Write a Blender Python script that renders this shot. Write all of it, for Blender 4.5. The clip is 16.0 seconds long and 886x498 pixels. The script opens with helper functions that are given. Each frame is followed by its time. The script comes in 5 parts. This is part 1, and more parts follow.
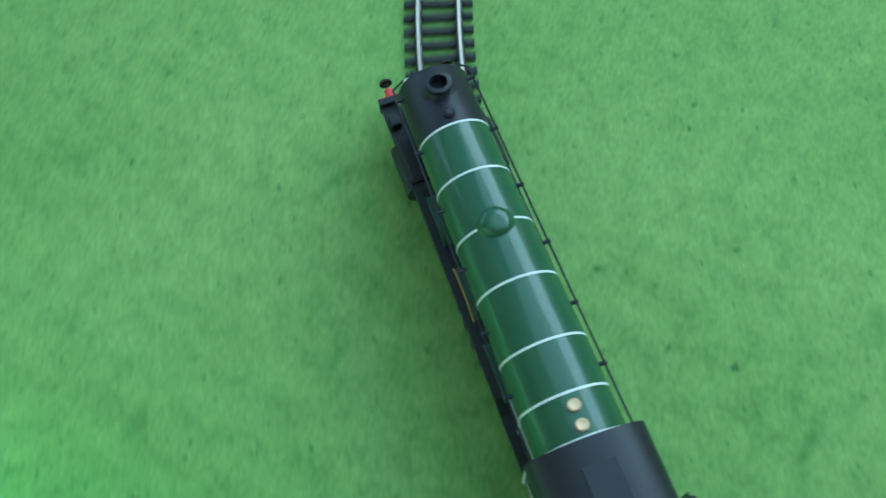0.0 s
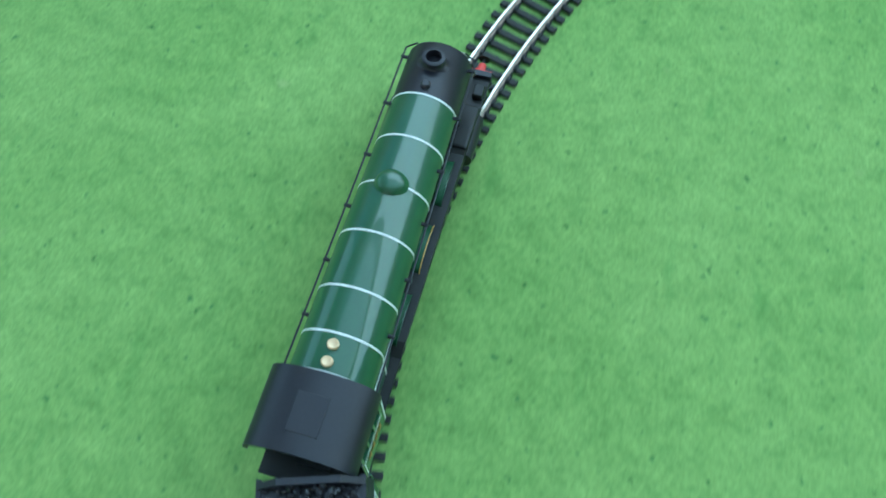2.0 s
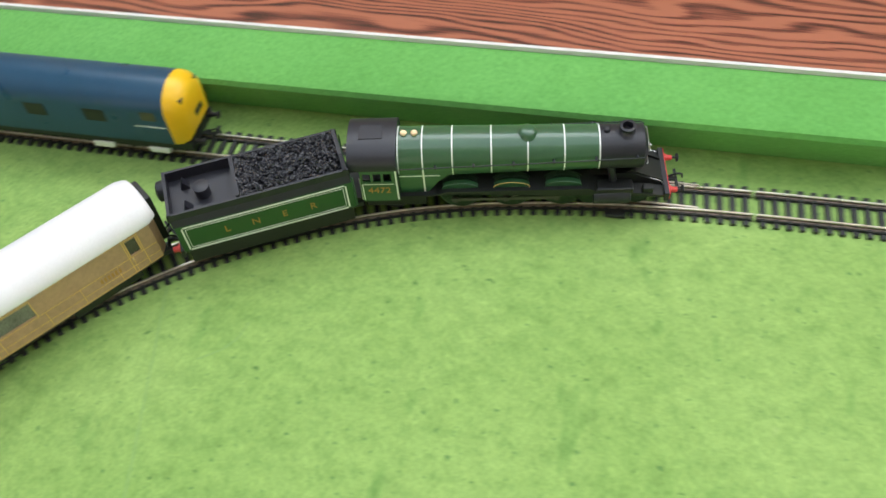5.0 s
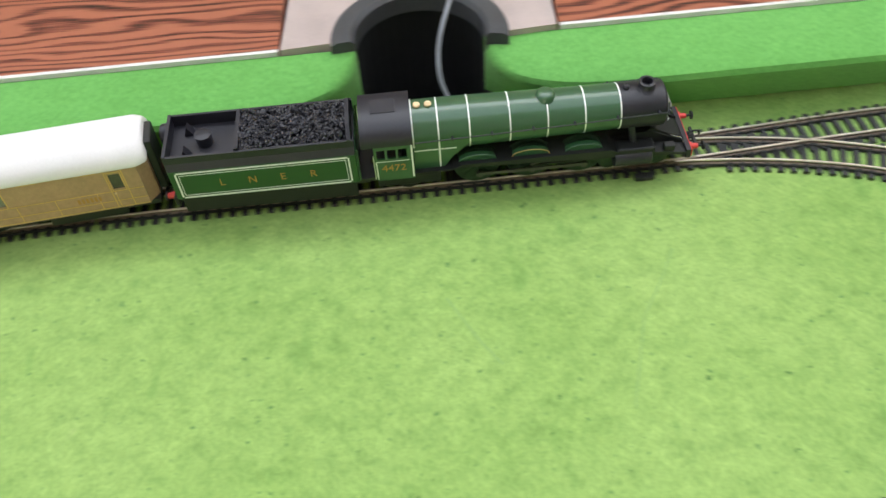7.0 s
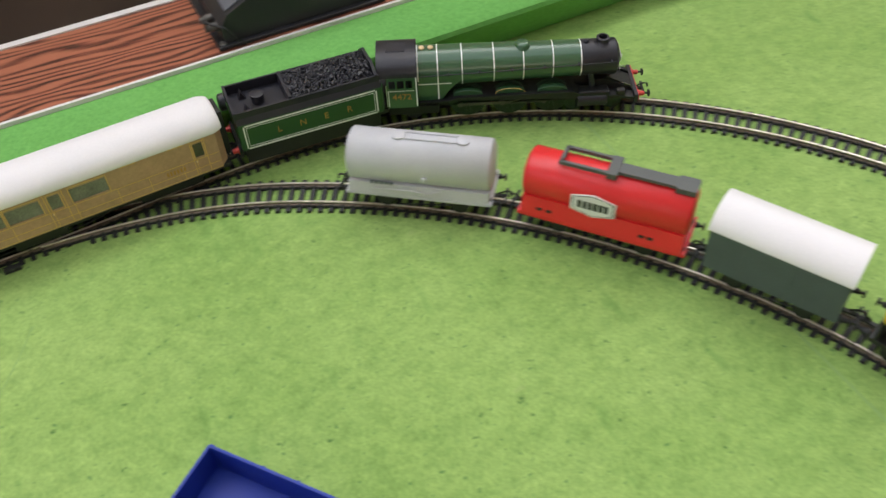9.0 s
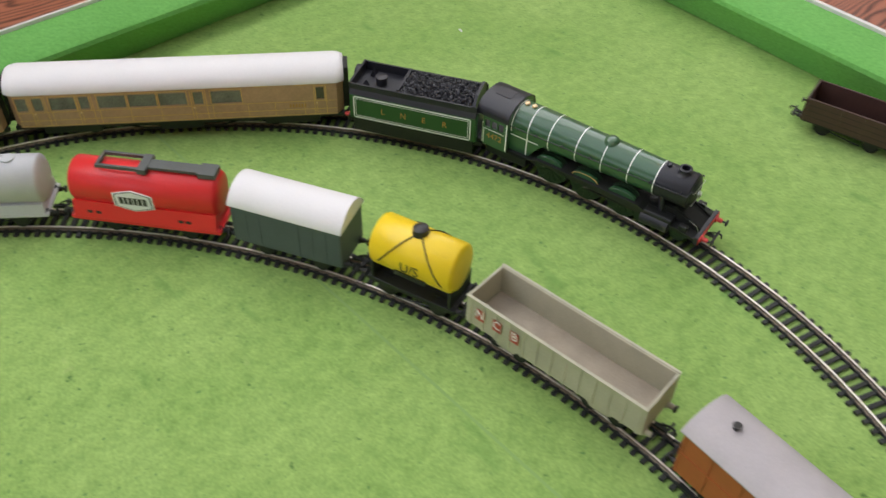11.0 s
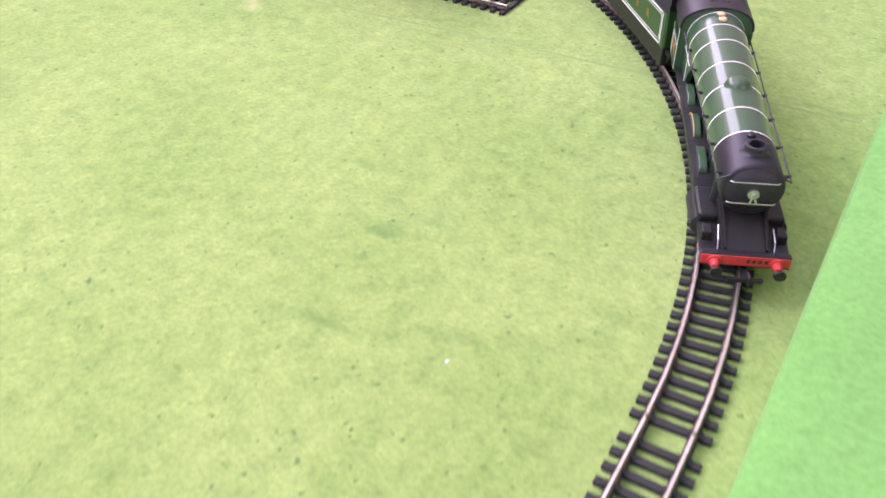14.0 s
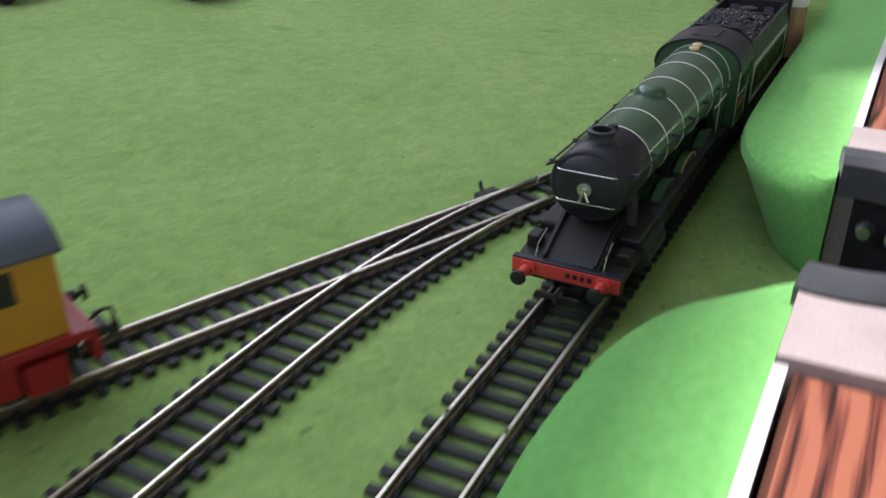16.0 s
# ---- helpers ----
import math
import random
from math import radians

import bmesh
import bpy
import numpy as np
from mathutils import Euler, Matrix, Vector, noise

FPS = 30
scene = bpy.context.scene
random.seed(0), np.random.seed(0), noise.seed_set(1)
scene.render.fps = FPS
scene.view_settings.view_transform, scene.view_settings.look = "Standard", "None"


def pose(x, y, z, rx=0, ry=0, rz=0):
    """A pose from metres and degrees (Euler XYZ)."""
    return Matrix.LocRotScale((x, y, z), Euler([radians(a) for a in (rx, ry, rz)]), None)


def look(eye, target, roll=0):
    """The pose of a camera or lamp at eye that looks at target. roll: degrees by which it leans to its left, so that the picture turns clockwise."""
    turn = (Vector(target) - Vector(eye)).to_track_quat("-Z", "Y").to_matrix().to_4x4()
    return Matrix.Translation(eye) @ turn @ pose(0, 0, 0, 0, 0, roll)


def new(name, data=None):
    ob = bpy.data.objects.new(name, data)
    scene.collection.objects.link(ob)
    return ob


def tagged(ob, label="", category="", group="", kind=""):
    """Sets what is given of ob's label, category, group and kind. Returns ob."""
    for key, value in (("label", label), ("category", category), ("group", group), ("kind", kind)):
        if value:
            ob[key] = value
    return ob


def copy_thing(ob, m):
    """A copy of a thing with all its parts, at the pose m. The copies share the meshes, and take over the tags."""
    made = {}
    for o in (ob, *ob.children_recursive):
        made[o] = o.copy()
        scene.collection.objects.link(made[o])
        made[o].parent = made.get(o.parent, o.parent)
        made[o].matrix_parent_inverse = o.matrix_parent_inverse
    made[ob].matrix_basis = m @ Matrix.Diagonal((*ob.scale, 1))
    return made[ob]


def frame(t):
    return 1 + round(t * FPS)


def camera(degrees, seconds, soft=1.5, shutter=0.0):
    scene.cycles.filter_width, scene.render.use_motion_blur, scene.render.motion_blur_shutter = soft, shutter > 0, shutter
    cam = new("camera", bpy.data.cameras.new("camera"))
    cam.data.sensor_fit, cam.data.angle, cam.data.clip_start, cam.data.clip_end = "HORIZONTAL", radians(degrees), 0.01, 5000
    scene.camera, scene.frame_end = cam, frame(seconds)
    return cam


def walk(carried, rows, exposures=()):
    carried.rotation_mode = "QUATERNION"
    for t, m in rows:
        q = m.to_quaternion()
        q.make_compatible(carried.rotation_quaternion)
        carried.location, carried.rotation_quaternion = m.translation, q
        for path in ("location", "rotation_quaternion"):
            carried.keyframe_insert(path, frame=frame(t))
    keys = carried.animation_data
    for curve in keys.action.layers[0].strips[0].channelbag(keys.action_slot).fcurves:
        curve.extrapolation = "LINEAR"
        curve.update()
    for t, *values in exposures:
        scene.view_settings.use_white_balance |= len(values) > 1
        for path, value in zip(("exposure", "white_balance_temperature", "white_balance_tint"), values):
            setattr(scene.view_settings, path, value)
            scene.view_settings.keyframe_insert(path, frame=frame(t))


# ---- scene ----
# ---------------------------------------------------------------- camera
cam = camera(53.7, 16.0, soft=1.5, shutter=0.4)
walk(cam, [
    (0.0, pose(-0.4049, -0.4475, 0.3015, 24.05, 2.76, 34.61)),
    (0.5, pose(-0.4687, -0.3798, 0.3116, 23.79, 2.78, 27.25)),
    (1.0, pose(-0.5210, -0.2983, 0.3257, 23.30, 2.16, 22.43)),
    (1.5, pose(-0.5669, -0.2235, 0.3191, 23.97, 0.85, 16.63)),
    (2.0, pose(-0.5700, -0.1475, 0.3211, 25.19, 0.45, 17.26)),
    (2.5, pose(-0.5666, -0.0812, 0.3370, 25.61, -1.89, 19.46)),
    (3.0, pose(-0.5299, 0.0080, 0.3640, 25.69, -1.44, 21.63)),
    (3.2, pose(-0.5102, 0.0340, 0.3664, 26.98, -1.24, 21.68)),
    (5.3, pose(-0.1722, 0.0711, 0.4000, 38.31, 4.25, 12.51)),
    (5.5, pose(-0.1362, 0.0686, 0.3932, 38.83, 4.30, 11.22)),
    (6.0, pose(-0.0667, 0.0826, 0.3762, 39.23, 4.11, 7.48)),
    (6.5, pose(-0.0127, 0.0919, 0.3676, 39.00, 3.42, 2.91)),
    (7.0, pose(0.0410, 0.0868, 0.3641, 39.01, 2.70, -2.28)),
    (7.5, pose(0.1011, 0.0730, 0.3684, 39.91, 1.63, -8.12)),
    (8.0, pose(0.1617, 0.0526, 0.3729, 40.68, 1.89, -13.94)),
    (8.5, pose(0.2123, 0.0200, 0.3805, 41.73, 2.07, -19.59)),
    (9.0, pose(0.2578, -0.0184, 0.3944, 42.94, 2.25, -24.50)),
    (9.5, pose(0.2938, -0.0605, 0.4076, 44.52, 1.97, -28.96)),
    (9.7, pose(0.3069, -0.0758, 0.4125, 45.02, 1.94, -30.50)),
    (11.8, pose(0.3476, -0.2473, 0.4145, 45.26, -1.92, -46.20)),
    (12, pose(0.3423, -0.2713, 0.4016, 44.84, -1.49, -47.82)),
    (12.5, pose(0.3155, -0.3258, 0.3594, 43.73, 0.23, -51.01)),
    (13, pose(0.2576, -0.3722, 0.3083, 44.11, 0.84, -54.93)),
    (13.5, pose(0.1873, -0.4076, 0.2794, 46.58, 0.79, -57.20)),
    (14, pose(0.1167, -0.4408, 0.2480, 50.28, 0.61, -59.91)),
    (14.5, pose(0.0404, -0.4643, 0.2225, 54.57, 0.61, -60.96)),
    (15, pose(-0.0410, -0.4826, 0.1939, 58.09, 0.46, -61.32)),
    (15.5, pose(-0.1220, -0.4819, 0.1660, 61.02, 0.27, -61.29)),
    (16, pose(-0.2193, -0.4856, 0.1496, 62.65, 0.18, -62.06)),
], exposures=[
    (0.0, 1.28, 4560, -17), (0.7, 1.42, 4540, -17), (1.6, 1.46, 4580, -15), (2.5, 1.52, 4660, -13), (3.2, 1.56, 4720, -9), (5.3, 1.88, 6450, 11), (6.5, 1.89, 6420, 12), (7.5, 1.93, 6380, 13), (8.5, 1.98, 6550, 14), (9.0, 1.53, 6650, 15), (9.7, 1.46, 6620, 16), (11.8, 1.42, 6500, 14),
    (12.1, 1.52, 6380, 14), (12.7, 2.08, 5980, 18), (13.4, 1.98, 5880, 32), (13.9, 2.27, 6150, 56), (14.6, 1.96, 6400, 57), (15.0, 1.38, 6250, 50), (15.4, 1.29, 5850, 25), (16.0, 0.94, 5850, 20)])


# ---------------------------------------------------------------- daylight
sky_world = bpy.data.worlds.new("sky")
scene.world = sky_world
sky_world.use_nodes = True
wn = sky_world.node_tree.nodes
sky = wn.new("ShaderNodeTexSky")
sky.sky_type, sky.sun_disc = "NISHITA", False
sky.sun_elevation, sky.sun_rotation = radians(28), radians(-7)
wn["Background"].inputs["Strength"].default_value = 0.05
sky_world.node_tree.links.new(sky.outputs[0], wn["Background"].inputs["Color"])

sun = new("sun", bpy.data.lights.new("sun", "SUN"))
sun.data.energy, sun.data.angle, sun.data.color = 5.0, radians(0.9), (1.0, 0.95, 0.86)
sun.matrix_world = look((0.25, 2.0, 1.07), (0.0, 0.0, 0.0))


def area_lamp(name, m, w, h, power):
    ob = new(name, bpy.data.lights.new(name, "AREA"))
    ob.data.shape, ob.data.size, ob.data.size_y, ob.data.energy = "RECTANGLE", w, h, power
    ob.data.color = (0.93, 0.97, 1.0)
    ob.matrix_world = m
    return ob


area_lamp("north_window_light", look((0.65, 0.93, 1.23), (0.65, -0.4, 0.8)), 3.8, 0.90, 15.0)
area_lamp("west_window_light", look((-2.57, -0.1, 0.95), (0.0, 0.0, 0.2)), 2.0, 0.98, 2.2)
# Added overhead fill, no known roof window behind it.
area_lamp("overhead_fill_light", look((0.1, 0.149, 1.79), (0.1, 0.15, 0.0)), 2.5, 1.25, 4.2)


# ---------------------------------------------------------------- materials
def nodes_of(name):
    m = bpy.data.materials.new(name)
    m.use_nodes = True
    nt = m.node_tree
    return m, nt, nt.nodes, nt.nodes["Principled BSDF"]


def mat(name, col, rough=0.5, metal=0.0, vary=0.12, fine=900.0, coarse=60.0, bump=0.05, spec=0.5, coat=0.0, dirt=None, rand=0.0):
    """Paint, plastic or metal with two scales of variation."""
    m, nt, N, b = nodes_of(name)
    co = N.new("ShaderNodeTexCoord")
    n1, n2 = N.new("ShaderNodeTexNoise"), N.new("ShaderNodeTexNoise")
    n1.inputs["Scale"].default_value, n2.inputs["Scale"].default_value = coarse, fine
    n1.inputs["Detail"].default_value, n2.inputs["Detail"].default_value = 4, 3
    mix = N.new("ShaderNodeMix")
    mix.data_type = "FLOAT"
    mix.inputs[0].default_value = 0.4
    nt.links.new(n1.outputs["Fac"], mix.inputs[2])
    nt.links.new(n2.outputs["Fac"], mix.inputs[3])
    ramp = N.new("ShaderNodeValToRGB")
    e = ramp.color_ramp.elements
    low, high = dirt or [c * (1 - vary) for c in col], [min(1, c * (1 + vary)) for c in col]
    e[0].position, e[0].color = 0.32, (*low[:3], 1)
    e[1].position, e[1].color = 0.62, (*high[:3], 1)
    for n in (n1, n2):
        nt.links.new(co.outputs["Object"], n.inputs["Vector"])
    fac = mix.outputs[0]
    if rand:
        info, add = N.new("ShaderNodeObjectInfo"), N.new("ShaderNodeMath")
        add.operation = "MULTIPLY_ADD"
        add.inputs[1].default_value = rand
        nt.links.new(info.outputs["Random"], add.inputs[0])
        nt.links.new(fac, add.inputs[2])
        fac = add.outputs[0]
    nt.links.new(fac, ramp.inputs["Fac"])
    nt.links.new(ramp.outputs["Color"], b.inputs["Base Color"])
    rr = N.new("ShaderNodeMapRange")
    rr.inputs["To Min"].default_value, rr.inputs["To Max"].default_value = max(0.03, rough - 0.1), min(1, rough + 0.12)
    nt.links.new(n1.outputs["Fac"], rr.inputs["Value"])
    nt.links.new(rr.outputs[0], b.inputs["Roughness"])
    b.inputs["Metallic"].default_value = metal
    b.inputs["Specular IOR Level"].default_value = spec
    b.inputs["Coat Weight"].default_value = coat
    bp = N.new("ShaderNodeBump")
    bp.inputs["Strength"].default_value, bp.inputs["Distance"].default_value = bump, 0.0004
    nt.links.new(n2.outputs["Fac"], bp.inputs["Height"])
    nt.links.new(bp.outputs[0], b.inputs["Normal"])
    return m


CHALK = [((0.531, -0.050, 0), 0.010, (0.62, 0.60, 0.32, 1)), ((0.539, -0.044, 0), 0.007, (0.62, 0.60, 0.32, 1))]


def baize(name, light, dark, specks=True):
    """Napped green cloth: cloudy wear, fibres, dark specks and a few pale lint marks."""
    m, nt, N, b = nodes_of(name)
    co = N.new("ShaderNodeTexCoord")

    def noise(scale, detail=4.0, rough=0.55, stretch=None):
        n = N.new("ShaderNodeTexNoise")
        n.inputs["Scale"].default_value, n.inputs["Detail"].default_value, n.inputs["Roughness"].default_value = scale, detail, rough
        if stretch:
            mp = N.new("ShaderNodeMapping")
            mp.inputs["Scale"].default_value, mp.inputs["Rotation"].default_value = stretch, (0, 0, 0.6)
            nt.links.new(co.outputs["Object"], mp.inputs["Vector"])
            nt.links.new(mp.outputs[0], n.inputs["Vector"])
        else:
            nt.links.new(co.outputs["Object"], n.inputs["Vector"])
        return n.outputs["Fac"]

    def ramp(fac, p0, c0, p1, c1):
        r = N.new("ShaderNodeValToRGB")
        e = r.color_ramp.elements
        e[0].position, e[0].color, e[1].position, e[1].color = p0, c0, p1, c1
        nt.links.new(fac, r.inputs["Fac"])
        return r.outputs["Color"]

    def blend(fac, a, c, mode="MIX", amount=None):
        x = N.new("ShaderNodeMix")
        x.data_type, x.blend_type = "RGBA", mode
        if amount is None:
            nt.links.new(fac, x.inputs[0])
        else:
            x.inputs[0].default_value = amount
        for s, i in ((a, 6), (c, 7)):
            if isinstance(s, tuple):
                x.inputs[i].default_value = s
            else:
                nt.links.new(s, x.inputs[i])
        return x.outputs[2]

    k = (0, 0, 0, 1)
    base = ramp(noise(9.0, 5), 0.3, (*dark, 1), 0.7, (*light, 1))
    even_nap = (0.93, 0.94, 0.93, 1), (1.05, 1.04, 1.05, 1)
    mid = ramp(noise(90.0, 5, 0.65), 0.3, (0.76, 0.80, 0.75, 1) if specks else even_nap[0], 0.72, (1.18, 1.14, 1.14, 1) if specks else even_nap[1])
    base = blend(None, base, mid, "MULTIPLY", 1.0)
    fib = ramp(noise(520.0, 4, 0.65, (1.0, 0.62, 1.0)), 0.3, (0.78, 0.82, 0.78, 1), 0.7, (1.20, 1.16, 1.20, 1))
    base = blend(None, base, fib, "MULTIPLY", 1.0)
    if specks:
        base = blend(ramp(noise(230.0, 1.0, 0.5), 0.685, k, 0.775, (0.7, 0.7, 0.7, 1)), base, (dark[0] * 0.35, dark[1] * 0.5, dark[2] * 0.6, 1))
        base = blend(ramp(noise(130.0, 3.0, 0.6), 0.665, k, 0.745, (0.8, 0.8, 0.8, 1)), base, (dark[0] * 0.25, dark[1] * 0.38, dark[2] * 0.4, 1))
        base = blend(ramp(noise(46.0, 2.5, 0.6, (1.0, 0.35, 1.0)), 0.63, k, 0.76, (0.55, 0.55, 0.55, 1)), base, (dark[0] * 0.4, dark[1] * 0.6, dark[2] * 0.5, 1))
        base = blend(ramp(noise(30.0, 3, 0.5), 0.73, k, 0.82, (0.5, 0.5, 0.5, 1)), base, (0.5, 0.55, 0.26, 1))
        for p, r, c in CHALK:
            d, ad = N.new("ShaderNodeVectorMath"), N.new("ShaderNodeMath")
            d.operation, ad.operation = "DISTANCE", "MULTIPLY_ADD"
            d.inputs[1].default_value = p
            nt.links.new(co.outputs["Object"], d.inputs[0])
            nt.links.new(noise(120.0, 4), ad.inputs[0])
            ad.inputs[1].default_value = r * 1.2
            nt.links.new(d.outputs["Value"], ad.inputs[2])
            base = blend(ramp(ad.outputs[0], r * 0.6, (0.45, 0.45, 0.45, 1), r * 1.5, k), base, c)
    nt.links.new(base, b.inputs["Base Color"])
    b.inputs["Roughness"].default_value = 0.95
    b.inputs["Specular IOR Level"].default_value = 0.15
    b.inputs["Sheen Weight"].default_value = 0.25
    b.inputs["Sheen Roughness"].default_value = 0.5
    b.inputs["Sheen Tint"].default_value = (0.75, 0.95, 0.55, 1)
    bp = N.new("ShaderNodeBump")
    bp.inputs["Strength"].default_value, bp.inputs["Distance"].default_value = 0.25, 0.0006
    nt.links.new(noise(700.0, 3, 0.7), bp.inputs["Height"])
    nt.links.new(bp.outputs[0], b.inputs["Normal"])
    return m


def rosewood(name):
    """Laminate with fine wavering rosewood stripes along its length."""
    m, nt, N, b = nodes_of(name)
    L = nt.links.new
    co, mp, mp2, sep = N.new("ShaderNodeTexCoord"), N.new("ShaderNodeMapping"), N.new("ShaderNodeMapping"), N.new("ShaderNodeSeparateXYZ")
    mp.inputs["Scale"].default_value = (1.0, 4.0, 1.0)
    mp2.inputs["Scale"].default_value = (5.0, 170.0, 1.0)
    warp, grain = N.new("ShaderNodeTexNoise"), N.new("ShaderNodeTexNoise")
    warp.inputs["Scale"].default_value, warp.inputs["Detail"].default_value = 4.5, 2.5
    grain.inputs["Scale"].default_value, grain.inputs["Detail"].default_value = 6.0, 4.0
    for a, n in ((mp, warp), (mp2, grain)):
        L(co.outputs["Object"], a.inputs["Vector"]), L(a.outputs[0], n.inputs["Vector"])
    L(co.outputs["Object"], sep.inputs[0])

    def sums(a, k, c):
        q = N.new("ShaderNodeMath")
        q.operation = "MULTIPLY_ADD"
        q.inputs[1].default_value = k
        L(a, q.inputs[0]), L(c, q.inputs[2])
        return q.outputs[0]

    stretch = N.new("ShaderNodeMath")
    stretch.operation = "MULTIPLY"
    stretch.inputs[1].default_value = 820.0
    L(sep.outputs["Y"], stretch.inputs[0])
    wave = N.new("ShaderNodeMath")
    wave.operation = "SINE"
    L(sums(warp.outputs["Fac"], 74.0, stretch.outputs[0]), wave.inputs[0])
    tone = N.new("ShaderNodeMath")
    tone.operation = "MULTIPLY_ADD"
    tone.inputs[1].default_value, tone.inputs[2].default_value = 0.45, 0.275
    L(warp.outputs["Fac"], tone.inputs[0])
    fac = sums(wave.outputs[0], 0.22, sums(grain.outputs["Fac"], 0.75, tone.outputs[0]))
    r = N.new("ShaderNodeValToRGB")
    e = r.color_ramp.elements
    e[0].position, e[0].color = 0.56, (0.034, 0.016, 0.012, 1)
    e[1].position, e[1].color = 0.97, (0.40, 0.140, 0.078, 1)
    e.new(0.74).color = (0.20, 0.058, 0.036, 1)
    L(fac, r.inputs["Fac"])
    L(r.outputs["Color"], b.inputs["Base Color"])
    b.inputs["Roughness"].default_value = 0.34
    return m


BAIZE = baize("bed_cloth", (0.315, 0.475, 0.140), (0.235, 0.395, 0.100))
CUSHION_CLOTH = baize("cushion_cloth", (0.165, 0.45, 0.110), (0.14, 0.40, 0.090), specks=False)
ROSEWOOD = rosewood("rosewood_laminate")
WHITE_TRIM = mat("white_trim", (0.72, 0.70, 0.68), 0.4, vary=0.06)
COVER_GREY = mat("pocket_cover_grey", (0.47, 0.39, 0.36), 0.45, vary=0.13, coarse=45)
RUBBER = mat("pocket_rubber", (0.06, 0.062, 0.066), 0.5, vary=0.2)
POCKET_BLACK = mat("pocket_black", (0.010, 0.010, 0.011), 0.75)
STEEL = mat("bright_steel", (0.62, 0.62, 0.63), 0.28, metal=1.0)
RAIL = mat("nickel_rail", (0.84, 0.79, 0.70), 0.30, metal=0.75, vary=0.12, coarse=40, dirt=(0.60, 0.53, 0.45))
RAIL_SIDE = mat("tarnished_rail_side", (0.23, 0.18, 0.14), 0.42, metal=0.7, vary=0.2, coarse=60)
SLEEPER = mat("sleeper_plastic", (0.018, 0.020, 0.018), 0.6, vary=0.3, rand=0.15)
LOCO_GREEN = mat("apple_green_paint", (0.030, 0.100, 0.040), 0.38, vary=0.07, coarse=30, coat=0.7)
TENDER_GREEN = mat("tender_green_paint", (0.018, 0.078, 0.020), 0.33, vary=0.08, coarse=30)
LOCO_BLACK = mat("loco_black", (0.017, 0.017, 0.023), 0.42, vary=0.2, spec=0.5)
CHASSIS = mat("chassis_black", (0.010, 0.011, 0.010), 0.5, vary=0.3)
LINING = mat("white_lining", (0.80, 0.82, 0.78), 0.4, vary=0.05)
GOLD = mat("gold_lettering", (0.42, 0.22, 0.05), 0.4, vary=0.1)
BRASS = mat("pale_brass", (0.78, 0.58, 0.34), 0.35, metal=0.4, vary=0.1)
BUFFER_RED = mat("buffer_red", (0.62, 0.055, 0.045), 0.4, vary=0.1)
COAL = mat("coal", (0.026, 0.026, 0.031), 0.30, vary=0.5, fine=500, bump=0.4)
WHEEL_GREEN = mat("wheel_green", (0.012, 0.032, 0.013), 0.45)
TEAK = mat("teak_plastic", (0.43, 0.268, 0.158), 0.42, vary=0.16, coarse=35, fine=500)
TEAK_GOLD = mat("teak_gold_line", (0.66, 0.42, 0.12), 0.4, vary=0.08)
ROOF_WHITE = mat("roof_white", (0.78, 0.76, 0.76), 0.5, vary=0.04, coarse=20)
GLASS_DARK = mat("dark_window", (0.06, 0.055, 0.045), 0.12, vary=0.3, coarse=80)
# The grey of these panes stands for light showing through the coach.
GLASS_PALE = mat("coach_window", (0.16, 0.16, 0.135), 0.12, vary=0.45, coarse=60)
ROD = mat("dull_rod", (0.11, 0.105, 0.095), 0.45, metal=0.6, vary=0.2)
TANK_GREY = mat("tank_grey", (0.51, 0.515, 0.53), 0.42, vary=0.07, coarse=40)
TANK_RED = mat("tank_red", (0.72, 0.025, 0.028), 0.33, vary=0.06, coarse=30)
VAN_GREY = mat("van_grey", (0.075, 0.098, 0.100), 0.55, vary=0.12)
TANK_YELLOW = mat("tank_yellow", (0.86, 0.60, 0.016), 0.32, vary=0.05, coarse=30)
WAGON_STONE = mat("wagon_stone_grey", (0.42, 0.40, 0.295), 0.6, vary=0.1)
WAGON_FLOOR = mat("wagon_inside", (0.35, 0.295, 0.225), 0.65, vary=0.15)
BRAKE_BROWN = mat("brake_van_bauxite", (0.36, 0.095, 0.028), 0.5, vary=0.1)
BRAKE_ROOF = mat("brake_van_roof", (0.43, 0.395, 0.40), 0.6, vary=0.07)
BROWN = mat("dark_brown_plastic", (0.060, 0.028, 0.022), 0.5, vary=0.15)
DARK_GREY = mat("dark_grey_plastic", (0.080, 0.088, 0.083), 0.5, vary=0.15)
BLUE = mat("blue_plastic", (0.008, 0.034, 0.30), 0.5, vary=0.1)
NAVY = mat("navy_plastic", (0.012, 0.038, 0.065), 0.4, vary=0.2)
RAIL_BLUE = mat("rail_blue_paint", (0.012, 0.060, 0.115), 0.3, vary=0.08)
WARN_YELLOW = mat("warning_yellow", (0.85, 0.50, 0.01), 0.35, vary=0.05)
ORANGE = mat("shunter_orange_yellow", (0.55, 0.27, 0.025), 0.4, vary=0.08)
SHUNTER_RED = mat("shunter_red", (0.33, 0.015, 0.019), 0.4, vary=0.08)
SHUNTER_ROOF = mat("shunter_roof_grey", (0.075, 0.092, 0.115), 0.45, vary=0.1)
CASE_BLACK = mat("controller_black", (0.022, 0.022, 0.024), 0.45, vary=0.15)
PANEL_GREY = mat("controller_panel", (0.12, 0.13, 0.15), 0.4)
KNOB_RED = mat("knob_red", (0.60, 0.03, 0.04), 0.35)
COPPER = mat("terminal_copper", (0.85, 0.42, 0.28), 0.35, metal=0.5)
CABLE_GREY = mat("cable_grey", (0.28, 0.30, 0.33), 0.5)
CEILING = mat("ceiling_white", (0.8, 0.79, 0.77), 0.9, coarse=4, fine=80, vary=0.04)
